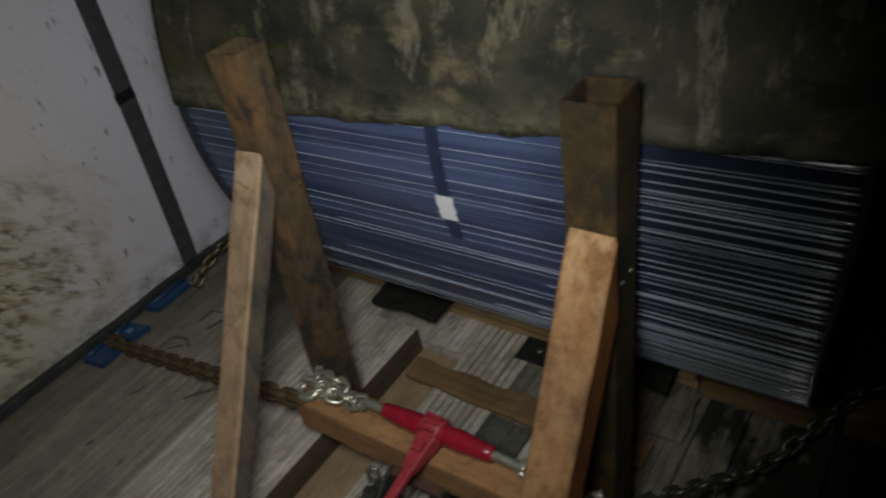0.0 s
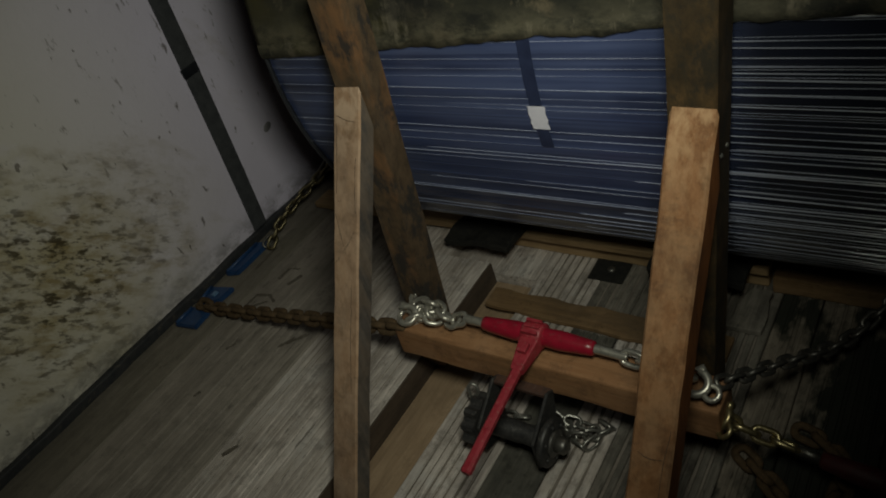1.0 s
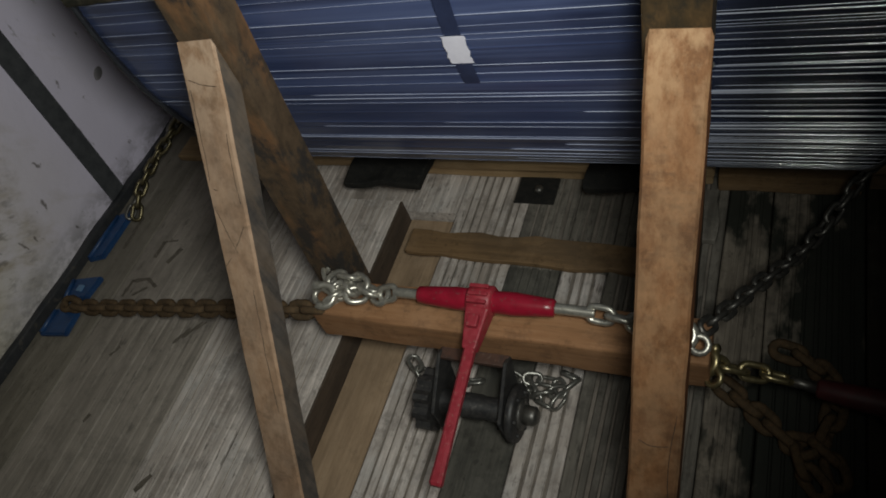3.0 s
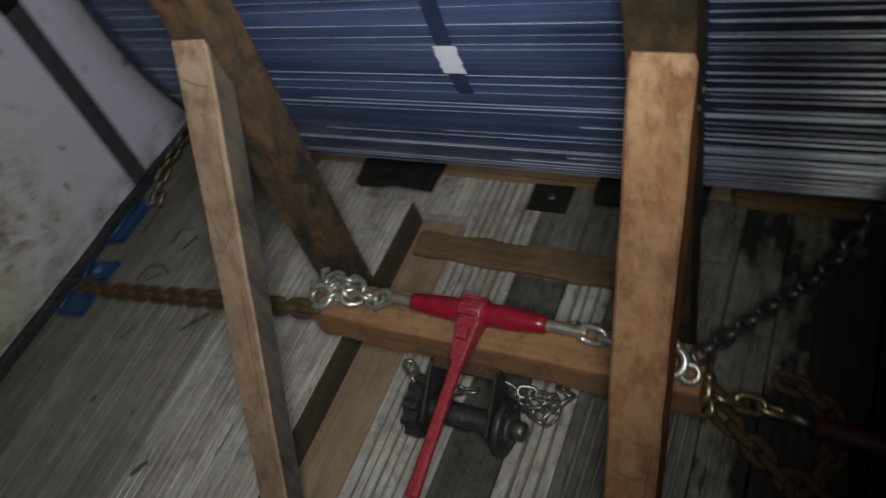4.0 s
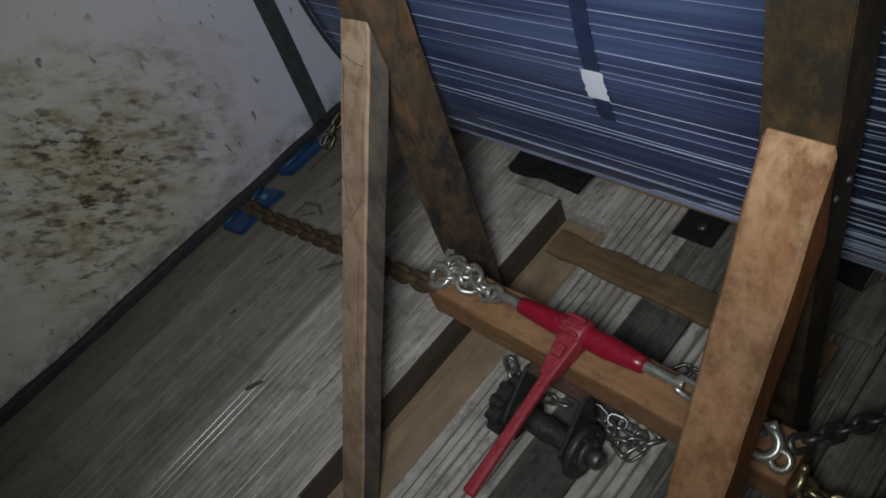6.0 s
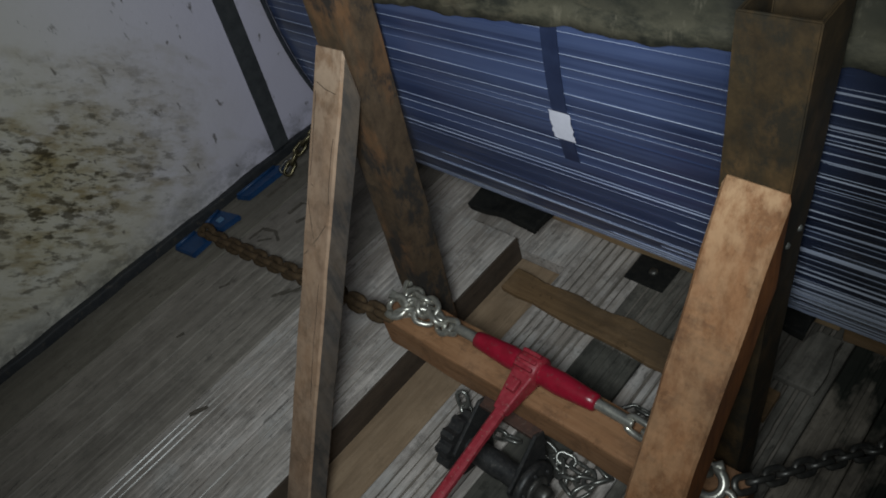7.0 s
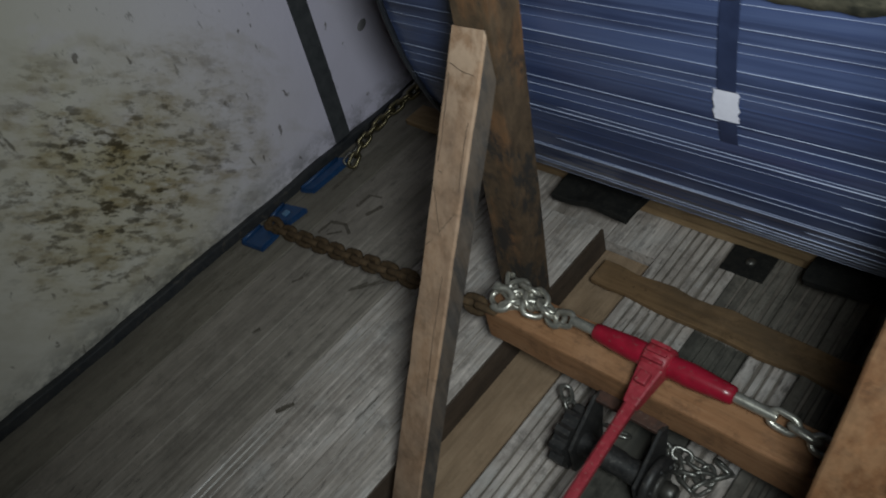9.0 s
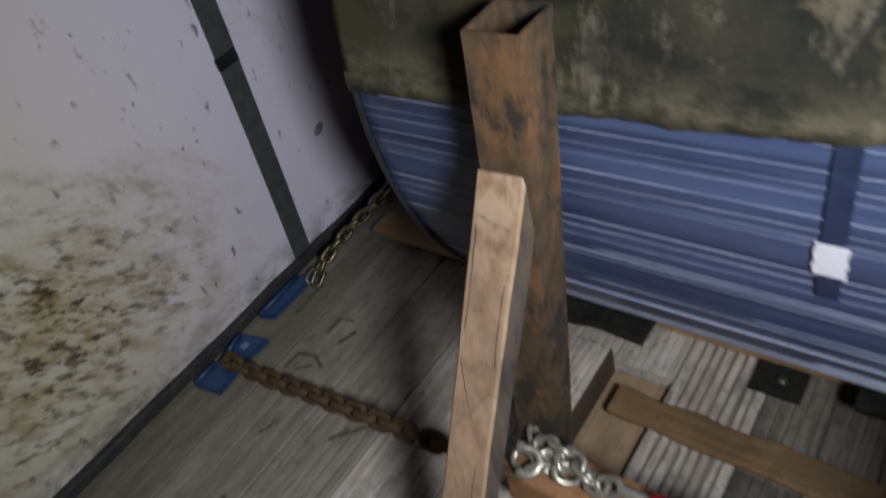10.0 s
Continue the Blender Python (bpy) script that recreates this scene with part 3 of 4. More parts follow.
for p, q in zip(rows, rows[1:]):
    for k in range(4):
        edge.faces.new((p[k], q[k], q[k + 1], p[k + 1]))
part("hem", edge, tarp, cover, "thick folded tarpaulin hem", True)
tagged(cover, "dark mottled worn tarpaulin draped over the coil", "tarpaulin")

band = part("steel_band", arc_band(0.000, 0.028, R + 0.0018, 0.0006, math.radians(166), math.radians(190.5), 60), band_dark, coil, "flat dark steel band under the film")
sticker = part("sticker", arc_band(-0.006, 0.032, R + 0.0030, 0.0005, math.radians(183.2), math.radians(187.1), 12), paper, None)
for v in sticker.data.vertices:
    turn = math.atan2(v.co.z - CZ, v.co.y - CY) * 200
    v.co.x += 0.0012 * math.sin(turn * 1.1) + 0.0007 * math.sin(turn * 3.7) + 0.0006 * math.sin(turn * 7.9)
tagged(sticker, "blank white paper sticker stuck on the film", "sticker")

# ---- timbers under the coil ----
def timber(x0, x1, y0, y1, z0, z1, mat, name, label, cat, seed=0.0, axis=0, bevel=0.006, wear=0.0025, parent=None):
    bm = cut_up(box(x0, x1, y0, y1, z0, z1, bevel), 0.06, axis)
    rough_up(bm, 9, wear, seed)
    ob = part(name, bm, mat, parent, label if parent else "")
    return ob if parent else tagged(ob, label, cat)


# two rows of boards on runners cradle the coil
for y0, y1, run in ((0.490, 0.582, 0.536), (1.240, 1.332, 1.246)):
    timber(0.655, 0.95, y0 + 0.02, y1, 0.034, 0.060, cross_brown, "skid_board", "brown board under the coil's end", "board", 7.0)
    timber(0.665, 0.93, run, run + 0.042, LOW + 0.001, 0.034, cross_brown, "skid_runner", "brown runner under the skid board", "timber", 8.0)
    timber(0.345, 0.650, y0 + 0.025, y1, LOW + 0.001, 0.012, cross_brown, "skid_board", "brown board lying low beside the coil", "board", 9.0)
    timber(-1.31, 0.34, y0, y1, 0.034, 0.058, pale_wood, "skid_board", "pale board lying beside the coil's foot", "board", 1.0)
    timber(-1.29, -0.65, run, run + 0.042, 0.001, 0.034, pale_wood, "skid_runner", "pale runner under the skid board", "timber", 3.0)
    timber(-0.63, 0.33, run, run + 0.042, LOW + 0.001, 0.034, pale_wood, "skid_runner", "pale runner under the skid board", "timber", 4.0)

mat_ob = part("rubber_mat", rough_up(cut_up(cut_up(box(-0.62, -0.385, 0.385, 0.545, 0.062, 0.084, 0.004), 0.025, 0), 0.025, 1), 11, 0.013), black_rubber)
tagged(mat_ob, "black rubber mat pinched between coil and timber", "mat")
mat_ob = part("rubber_mat", rough_up(cut_up(cut_up(box(0.05, 0.30, 0.40, 0.545, 0.062, 0.084, 0.004), 0.025, 0), 0.025, 1), 11, 0.013, 4.0), black_rubber)
tagged(mat_ob, "black rubber mat pinched between coil and timber", "mat")


# ---- the blocking in front of the coil: posts, struts, beam ----
def post(x0, x1, top, seed, lean, mat):
    root = thing("post", ((x0 + x1) / 2, 0.04, LOW), "rusty brown hollow square steel post against the coil", "post", "posts holding the coil")
    out = bmesh.new()
    w = 0.005
    outer = [(x0, 0.0), (x1, 0.0), (x1, 0.078), (x0, 0.078)]
    inner = [(x0 + w, w), (x1 - w, w), (x1 - w, 0.078 - w), (x0 + w, 0.078 - w)]
    nz = 24
    rows = []
    for sec in (outer, inner):
        rows.append([[out.verts.new((x, y, LOW + (top - LOW) * i / nz)) for x, y in sec] for i in range(nz + 1)])
    for r in rows:
        for i in range(nz):
            for k in range(4):
                out.faces.new((r[i][k], r[i][(k + 1) % 4], r[i + 1][(k + 1) % 4], r[i + 1][k]))
    for k in range(4):
        for i in (0, nz):
            out.faces.new((rows[0][i][k], rows[0][i][(k + 1) % 4], rows[1][i][(k + 1) % 4], rows[1][i][k]))
    for v in out.verts:
        v.co.x += lean * (v.co.z - 0.92)
    rough_up(out, 14, 0.0016, seed)
    bmesh.ops.recalc_face_normals(out, faces=out.faces)
    sharp = [e for e in out.edges if e.is_manifold and e.calc_face_angle(0) > 0.6]
    bmesh.ops.bevel(out, geom=sharp, offset=0.0016, segments=2, affect="EDGES")
    part("tube", out, mat, root)
    return root


post(-0.395, -0.316, 1.060, 1.0, 0.10, tube_rust)
post_r = post(0.318, 0.397, 1.038, 6.0, 0.06, tube_olive)
for y in (0.022, 0.055):
    part("bolt", lathe([(0, 0.005), (0.6, 0.005), (1, 0.003)], (0.381, y, 0.735), (0.389, y, 0.735), 8), dull_zinc, post_r, "bright bolt end", True)


def strut(x0, x1, ztop, foot, mat, label, seed, deep, side, slope, skew):
    """A timber leaning on the post: mitred upright at its head, level at its foot."""
    dy = -slope
    thick = deep / math.cos(math.atan(slope))
    out = bmesh.new()
    y_at = lambda z: (ztop - z) * dy
    sec = [(0.0, ztop), (y_at(foot), foot), (y_at(foot) + thick, foot), (0.0, ztop - thick / slope)]
    va = [out.verts.new((x0, y - 0.001, z)) for y, z in sec]
    vb = [out.verts.new((x1, y - 0.001, z)) for y, z in sec]
    for i in range(4):
        out.faces.new((va[i], va[(i + 1) % 4], vb[(i + 1) % 4], vb[i]))
    out.faces.new(va[::-1])
    out.faces.new(vb)
    bmesh.ops.bevel(out, geom=out.edges[:], offset=0.004, segments=1, affect="EDGES")
    cut_up(out, 0.05, 2)
    for v in out.verts:
        v.co.x += skew * (ztop - v.co.z)
    rough_up(out, 10, 0.0028, seed)
    ob = part("strut", out, mat)
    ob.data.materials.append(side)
    # faces towards +x take the darker side material
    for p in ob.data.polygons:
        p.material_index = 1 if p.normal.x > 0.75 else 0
    return tagged(ob, label, "strut", "struts against the posts")


strut_l = strut(-0.402, -0.327, 0.866, SUB + 0.03, strut_tan, "leaning tan timber strut with grime and a darker grey side", 3.0, 0.050, strut_side, 0.60, -0.010)
strut_r = strut(0.319, 0.396, 0.842, LOW, strut_orange, "leaning orange-brown timber strut with scuffs", 8.0, 0.074, strut_orange_shaded, 0.55, -0.045)


def cracks(strut_ob, ztop, slope, skew, lines):
    """Fine dark splits in the face of a leaning strut; each a line of (x, z)."""
    for pts in lines:
        dense = along([(x + skew * (ztop - z), (z - ztop) * slope - 0.0020, z) for x, z in pts], 0.008)
        part("crack", sweep([p + Vector((0.0012 * noise.noise(p * 60), 0, 0.0016 * noise.noise(p * 45))) for p, d in dense], 0.0005, 5), edge_dark, strut_ob)


cracks(strut_l, 0.866, 0.60, -0.010, [[(-0.396, 0.812), (-0.366, 0.804), (-0.334, 0.800)], [(-0.392, 0.80), (-0.390, 0.72), (-0.391, 0.66)], [(-0.391, 0.655), (-0.372, 0.650)], [(-0.336, 0.74), (-0.338, 0.68), (-0.335, 0.63)], [(-0.394, 0.63), (-0.372, 0.575), (-0.340, 0.52)], [(-0.398, 0.53), (-0.372, 0.555), (-0.336, 0.602)], [(-0.345, 0.50), (-0.347, 0.38), (-0.343, 0.26)]])
cracks(strut_r, 0.842, 0.55, -0.045, [[(0.388, 0.36), (0.380, 0.27), (0.384, 0.18), (0.376, 0.05)], [(0.330, 0.31), (0.352, 0.30), (0.385, 0.305)]])

timber(-0.44, 0.388, -0.098, -0.004, 0.115, 0.206, beam_wood, "beam", "orange-brown sawn beam across both posts", "beam", 5.0, 0, 0.006, 0.0042)


# ---- load binder on the beam ----
def binder():
    root = thing("load_binder", (-0.03, -0.05, 0.206), "red ratchet load binder lying on the beam", "load binder", "load binders")
    a, b = (-0.172, -0.050, 0.254), (0.112, -0.044, 0.248)
    prof = [(0, 0.013), (0.01, 0.017), (0.06, 0.0185), (0.3, 0.0235), (0.42, 0.0225), (0.62, 0.0225), (0.72, 0.0235), (0.93, 0.0185), (0.99, 0.0170), (1.0, 0.013)]
    part("barrel", lathe(prof, a, b, 32), red_paint, root, "glossy red barrel", True)
    for p, q, n in ((a, (-0.225, -0.052, 0.256), 14), (b, (0.185, -0.043, 0.244), 20)):
        pr = []
        for i in range(n * 2 + 1):
            pr.append((i / (2 * n), 0.0098 if i % 2 else 0.0112))
        part("screw", lathe(pr, p, q, 18), zinc, root, "bare threaded screw", True)
    # ratchet housing round the barrel, and the handle out of it
    hub = Vector((-0.034, -0.047, 0.252))
    tip = Vector((-0.030, -0.405, 0.205))
    d = (tip - hub).normalized()
    side = Vector((1, 0, 0))
    up = side.cross(d).normalized() * -1
    if up.z < 0:
        up = -up
    fr = Matrix((side, d, up)).transposed().to_4x4()
    fr.translation = hub
    house = lathe([(0, 0.027), (0.08, 0.031), (0.92, 0.031), (1, 0.027)], hub - side * 0.026, hub + side * 0.026, 20)
    part("ratchet_ring", house, red_worn, root, "scuffed red ratchet ring", True)
    fork = box(-0.024, 0.024, 0.02, 0.105, -0.020, 0.020, 0.005, None, fr)
    for v in fork.verts:
        l = fr.inverted() @ v.co
        k = 1 - 0.45 * max(0, (l.y - 0.04) / 0.065)
        v.co = fr @ Vector((l.x * k, l.y, l.z * k))
    housing = part("pawl_housing", fork, red_worn, root, "scuffed red pawl housing")
    for i, y in enumerate((-0.016, 0.0, 0.016)):
        part("rib", box(-0.020, 0.020, y - 0.004, y + 0.004, 0.026, 0.036, 0.002, None, fr), red_worn, housing)
    part("pawl", box(-0.011, 0.011, 0.040, 0.066, 0.014, 0.028, 0.003, None, fr), red_worn, housing)
    L = (tip - hub).length
    bar = bmesh.new()
    rows = []
    for s, w, h in ((0.09, 0.012, 0.015), (0.14, 0.0115, 0.012), (0.5, 0.0105, 0.010), (0.9, 0.011, 0.010), (0.985, 0.012, 0.011), (1.0, 0.009, 0.008)):
        y = L * s
        rows.append([bar.verts.new(fr @ Vector((sx * w, y, sz * h))) for sx, sz in ((-1, -0.5), (-0.5, -1), (0.5, -1), (1, -0.5), (1, 0.5), (0.5, 1), (-0.5, 1), (-1, 0.5))])
    for p, q in zip(rows, rows[1:]):
        for i in range(8):
            bar.faces.new((p[i], p[(i + 1) % 8], q[(i + 1) % 8], q[i]))
    bar.faces.new(rows[0][::-1])
    bar.faces.new(rows[-1])
    part("handle", bar, red_worn, root, "long chipped red handle")
    return root


binder()


def grab_hook(name, at, turn, mat, parent=None, size=1.0, label=""):
    """A cast clevis grab hook: an open C with a stem and an eye."""
    pts = []
    for i in range(15):
        a = math.radians(-150 + 270 * i / 14)
        pts.append((0.024 * math.cos(a) * size, 0.024 * math.sin(a) * size, 0.0))
    pts.append((-0.004 * size, 0.036 * size, 0.0))
    bm = sweep(pts, 0.0085 * size, 8)
    sweep([(0.030 * size * math.cos(a) * 0.5 + 0.036 * size, 0.030 * size * math.sin(a) * 0.5, 0.0) for a in [2 * math.pi * k / 12 for k in range(12)]], 0.006 * size, 7, True, bm)
    bmesh.ops.transform(bm, matrix=Matrix.Translation(at) @ turn, verts=bm.verts)
    ob = part(name, bm, mat, parent, label, True)
    return ob


# ---- chains ----
link_zinc = link_mesh("link", 0.030, 0.0054, zinc, 0.022)
link_small = link_mesh("link", 0.033, 0.0046, dull_zinc, 0.024)
link_gold = link_mesh("link", 0.040, 0.0066, gold_zinc, 0.028)
link_big = link_mesh("link", 0.037, 0.0066, zinc, 0.029)
link_dull = link_mesh("link", 0.036, 0.0056, dull_steel, 0.024)
link_rust = link_mesh("link", 0.042, 0.0096, rust, 0.031)
link_brass = link_mesh("link", 0.040, 0.0062, old_brass, 0.027)

link_knot = link_mesh("link", 0.034, 0.0068, zinc, 0.033)
knot = chain("chain", [(-0.425, -0.058, 0.222), (-0.385, -0.068, 0.222), (-0.352, -0.030, 0.232), (-0.330, -0.058, 0.238), (-0.298, -0.042, 0.226), (-0.258, -0.055, 0.234)], link_knot, 0.031, "bright zinc chain gathered in a knot on the beam's end", "zinc chains", 14, 25)
chain("chain", [(-0.395, -0.034, 0.236), (-0.355, -0.022, 0.246), (-0.315, -0.036, 0.243), (-0.272, -0.056, 0.242)], link_knot, 0.031, "bright zinc chain looped over the knot on the beam", "zinc chains", 14, 30)
grab_hook("hook", (-0.398, -0.070, 0.240), pose(0, 0, 0, 25, 0, 35), zinc, knot, 1.0, "bright zinc grab hook")
chain("chain", [(-0.258, -0.052, 0.242), (-0.232, -0.052, 0.252)], link_big, 0.030, "bright zinc links on the binder's screw", "zinc chains", 10)
chain("chain", [(-0.408, -0.022, 0.226), (-0.428, 0.010, 0.236), (-0.440, 0.050, 0.262), (-0.446, 0.095, 0.290)], link_zinc, 0.030, "bright zinc chain wound behind the post", "zinc chains", 20)

chain("rusty_chain", [(-1.385, -0.076, 0.032), (-1.27, -0.079, 0.036), (-0.9, -0.076, 0.10), (-0.43, -0.083, 0.195)], link_rust, 0.041, "rust-caked chain from the wall bracket to the beam", "rusty chains", 12)

for off in (0.0, 0.03):
    chain("chain", [(-1.385 + off, 0.255, 0.022), (-1.375 + off, 0.35, 0.05 + off), (-1.315 + off, 0.475, 0.12 + off * 0.7), (-1.20 + off, 0.64, 0.235), (-0.95, 1.0, 0.5), (-0.72, 1.2, 0.75)], link_dull if off == 0.0 else link_brass, 0.038, "chain drawn from the floor bracket towards the coil", "wall chains", 12)

chain("chain", [(0.178, -0.043, 0.244), (0.23, -0.046, 0.240), (0.28, -0.052, 0.236), (0.335, -0.050, 0.236)], link_big, 0.037, "bright zinc chain from binder to post", "zinc chains", 16)

# right of the blocking
cr = chain("chain", [(0.375, -0.045, 0.232), (0.45, 0.12, 0.135), (0.55, 0.31, 0.045), (0.66, 0.50, 0.085), (0.80, 0.70, 0.09)], link_dull, 0.036, "dull steel chain running from the post to the far wall", "zinc chains", 10)
grab_hook("hook", (0.340, -0.070, 0.250), pose(0, 0, 0, 25, 10, -20), zinc, cr, 1.0, "bright cast grab hook")
cg = chain("chain", [(0.375, -0.056, 0.14), (0.42, -0.048, 0.11), (0.47, -0.04, 0.09), (0.525, -0.038, 0.074)], link_gold, 0.040, "heavy yellow zinc chain on a hook", "zinc chains", 14)
grab_hook("hook", (0.378, -0.060, 0.147), pose(0, 0, 0, 40, 0, -60), gold_zinc, cg, 1.0, "yellow zinc grab hook")


def second_binder():
    root = thing("load_binder", (0.70, -0.06, LOW), "dark red load binder in the shade beside the post", "load binder", "load binders")
    a, b = (0.565, -0.044, 0.070), (0.845, -0.072, 0.056)
    part("barrel", lathe([(0, 0.013), (0.02, 0.018), (0.3, 0.0235), (0.7, 0.0235), (0.97, 0.018), (1, 0.013)], a, b, 24), red_shaded, root, "", True)
    part("screw", lathe([(0, 0.011), (0.5, 0.0098), (1, 0.011)], (0.520, -0.038, 0.074), a, 16), dull_steel, root, "bare threaded screw", True)
    part("ratchet_ring", lathe([(0, 0.027), (0.1, 0.032), (0.9, 0.032), (1, 0.027)], (0.675, -0.055, 0.0645), (0.730, -0.0605, 0.0617), 20), red_shaded, root, "", True)
    part("handle", cut_up(box(0.690, 0.715, -0.435, -0.065, 0.053, 0.072, 0.004), 0.1, 1), red_shaded, root)


second_binder()
chain("rusty_chain", [(0.40, -0.01, LOW + 0.012), (0.46, -0.055, LOW + 0.012), (0.53, -0.11, LOW + 0.014), (0.59, -0.12, LOW + 0.012), (0.62, -0.19, LOW + 0.012)], link_rust, 0.041, "rust-caked chain slack on the deck", "rusty chains", 16, 20)

chain("rusty_chain", [(0.50, 0.085, LOW + 0.012), (0.56, 0.065, LOW + 0.012), (0.605, 0.0, LOW + 0.014), (0.59, -0.085, LOW + 0.012), (0.55, -0.14, LOW + 0.012), (0.60, -0.21, LOW + 0.012)], link_rust, 0.041, "rust-caked chain slack on the deck", "rusty chains", 18, 25)

# ---- black roller winch below the beam ----
def winch():
    root = thing("winch", (-0.07, -0.18, LOW), "greasy black sliding strap winch under the beam", "winch")
    cy, cz, xl, xr = -0.180, 0.045, -0.160, 0.028
    part("spool", lathe([(0, 0.027), (0.12, 0.030), (0.2, 0.026), (0.55, 0.027), (0.62, 0.024), (0.9, 0.028), (1, 0.026)], (xl, cy, cz), (xr, cy, cz), 20), black_iron, root, "", True)
    teeth = bmesh.new()
    for s in range(2):
        ring = []
        for k in range(40):
            r = 0.067 if k % 4 in (0, 1) else 0.057
            a = 2 * math.pi * k / 40
            ring.append(teeth.verts.new((xl - 0.022 + 0.034 * s, cy + r * math.cos(a), cz + r * math.sin(a))))
        teeth.faces.new(ring if s else ring[::-1])
        if s == 0:
            first = ring
    for k in range(40):
        teeth.faces.new((first[k], first[(k + 1) % 40], ring[(k + 1) % 40], ring[k]))
    part("ratchet_wheel", teeth, black_iron, root, "toothed black wheel")
    part("flange", lathe([(0, 0.054), (0.15, 0.060), (0.85, 0.060), (1, 0.055)], (xr - 0.012, cy, cz), (xr + 0.006, cy, cz), 28), black_iron, root, "round black end disc", True)
    part("collar", lathe([(0, 0.034), (0.7, 0.033), (1.0, 0.027)], (xr + 0.006, cy, cz), (xr + 0.014, cy, cz), 24), black_worn, root, "worn grey disc face", True)
    for k in range(6):
        a = math.pi * k / 3 + 0.3
        c = Vector((xr + 0.006, cy + 0.044 * math.cos(a), cz + 0.044 * math.sin(a)))
        part("lug", lathe([(0, 0.005), (0.7, 0.005), (1, 0.0035)], c, c + Vector((0.005, 0, 0)), 8), black_iron, root)
    part("hub", lathe([(0, 0.02), (0.8, 0.02), (1, 0.014)], (xr + 0.014, cy, cz), (xr + 0.042, cy, cz), 16), dull_steel, root, "worn hub end", True)
    for x in (xl + 0.016, xr - 0.026):
        pl = bmesh.new()
        sec = [(cy - 0.045, cz - 0.055), (cy + 0.052, LOW + 0.001), (cy + 0.086, cz + 0.085), (cy + 0.060, cz + 0.098), (cy - 0.046, cz + 0.034)]
        va = [pl.verts.new((x, y, z)) for y, z in sec]
        vb = [pl.verts.new((x + 0.008, y, z)) for y, z in sec]
        for i in range(5):
            pl.faces.new((va[i], va[(i + 1) % 5], vb[(i + 1) % 5], vb[i]))
        pl.faces.new(va[::-1])
        pl.faces.new(vb)
        bmesh.ops.bevel(pl, geom=pl.edges[:], offset=0.002, segments=1, affect="EDGES")
        part("side_plate", pl, black_iron, root)
    part("cross_bar", box(xl + 0.02, xr - 0.02, cy + 0.056, cy + 0.082, cz + 0.080, cz + 0.091, 0.002), rust_bar, root, "rusty brown cross bar")
    part("foot_bar", box(xl + 0.016, xr - 0.018, cy + 0.02, cy + 0.045, LOW + 0.001, LOW + 0.012, 0.002), black_iron, root)


winch()
heap = [(-0.03, -0.085, -0.02), (0.0, -0.09, -0.034), (0.032, -0.108, -0.035), (0.068, -0.137, -0.036), (0.095, -0.122, -0.034), (0.088, -0.088, -0.034), (0.05, -0.082, -0.032),
        (0.022, -0.088, -0.024), (0.04, -0.118, -0.022), (0.075, -0.112, -0.022), (0.105, -0.092, -0.034), (0.12, -0.066, -0.035), (0.09, -0.055, -0.034)]
heap = [(x - 0.012, y + 0.018, z + 0.003) for x, y, z in heap]
chain("chain", heap, link_small, 0.033, "slack zinc chain heaped on the deck under the beam", "zinc chains", 35)
chain("chain", [(-0.255, -0.085, 0.03), (-0.235, -0.10, -0.01), (-0.20, -0.115, -0.033), (-0.16, -0.10, -0.034), (-0.10, -0.085, -0.034)], link_small, 0.033, "slack zinc chain lying on the deck", "zinc chains", 25)
chain("chain", [(0.05, 0.10, LOW + 0.006), (0.08, 0.125, LOW + 0.012), (0.12, 0.12, LOW + 0.006), (0.14, 0.09, LOW + 0.006)], link_small, 0.033, "end of a slack zinc chain behind the beam", "zinc chains", 25)

# ---- things on the left wall ----
strap_bm = cut_up(box(WALL, WALL + 0.006, 0.302, 0.367, 0.037, TOP, 0.002), 0.08, 2)
for v in strap_bm.verts:
    v.co.y += 0.004 * math.sin(3 * v.co.z) + 0.072 * v.co.z
    v.co.x += 0.004 * (0.5 + 0.5 * noise.noise(v.co * 4)) if v.co.x > WALL + 0.003 else 0
strap_ob = tagged(part("strap", strap_bm, webbing), "dark webbing strap hanging down the wall", "strap")
patch = rough_up(cut_up(box(WALL + 0.004, WALL + 0.0115, 0.349, 0.419, 0.664, 0.700, 0.002), 0.02, 1), 20, 0.002)
part("patch", patch, coil_end, strap_ob, "black tape patch")


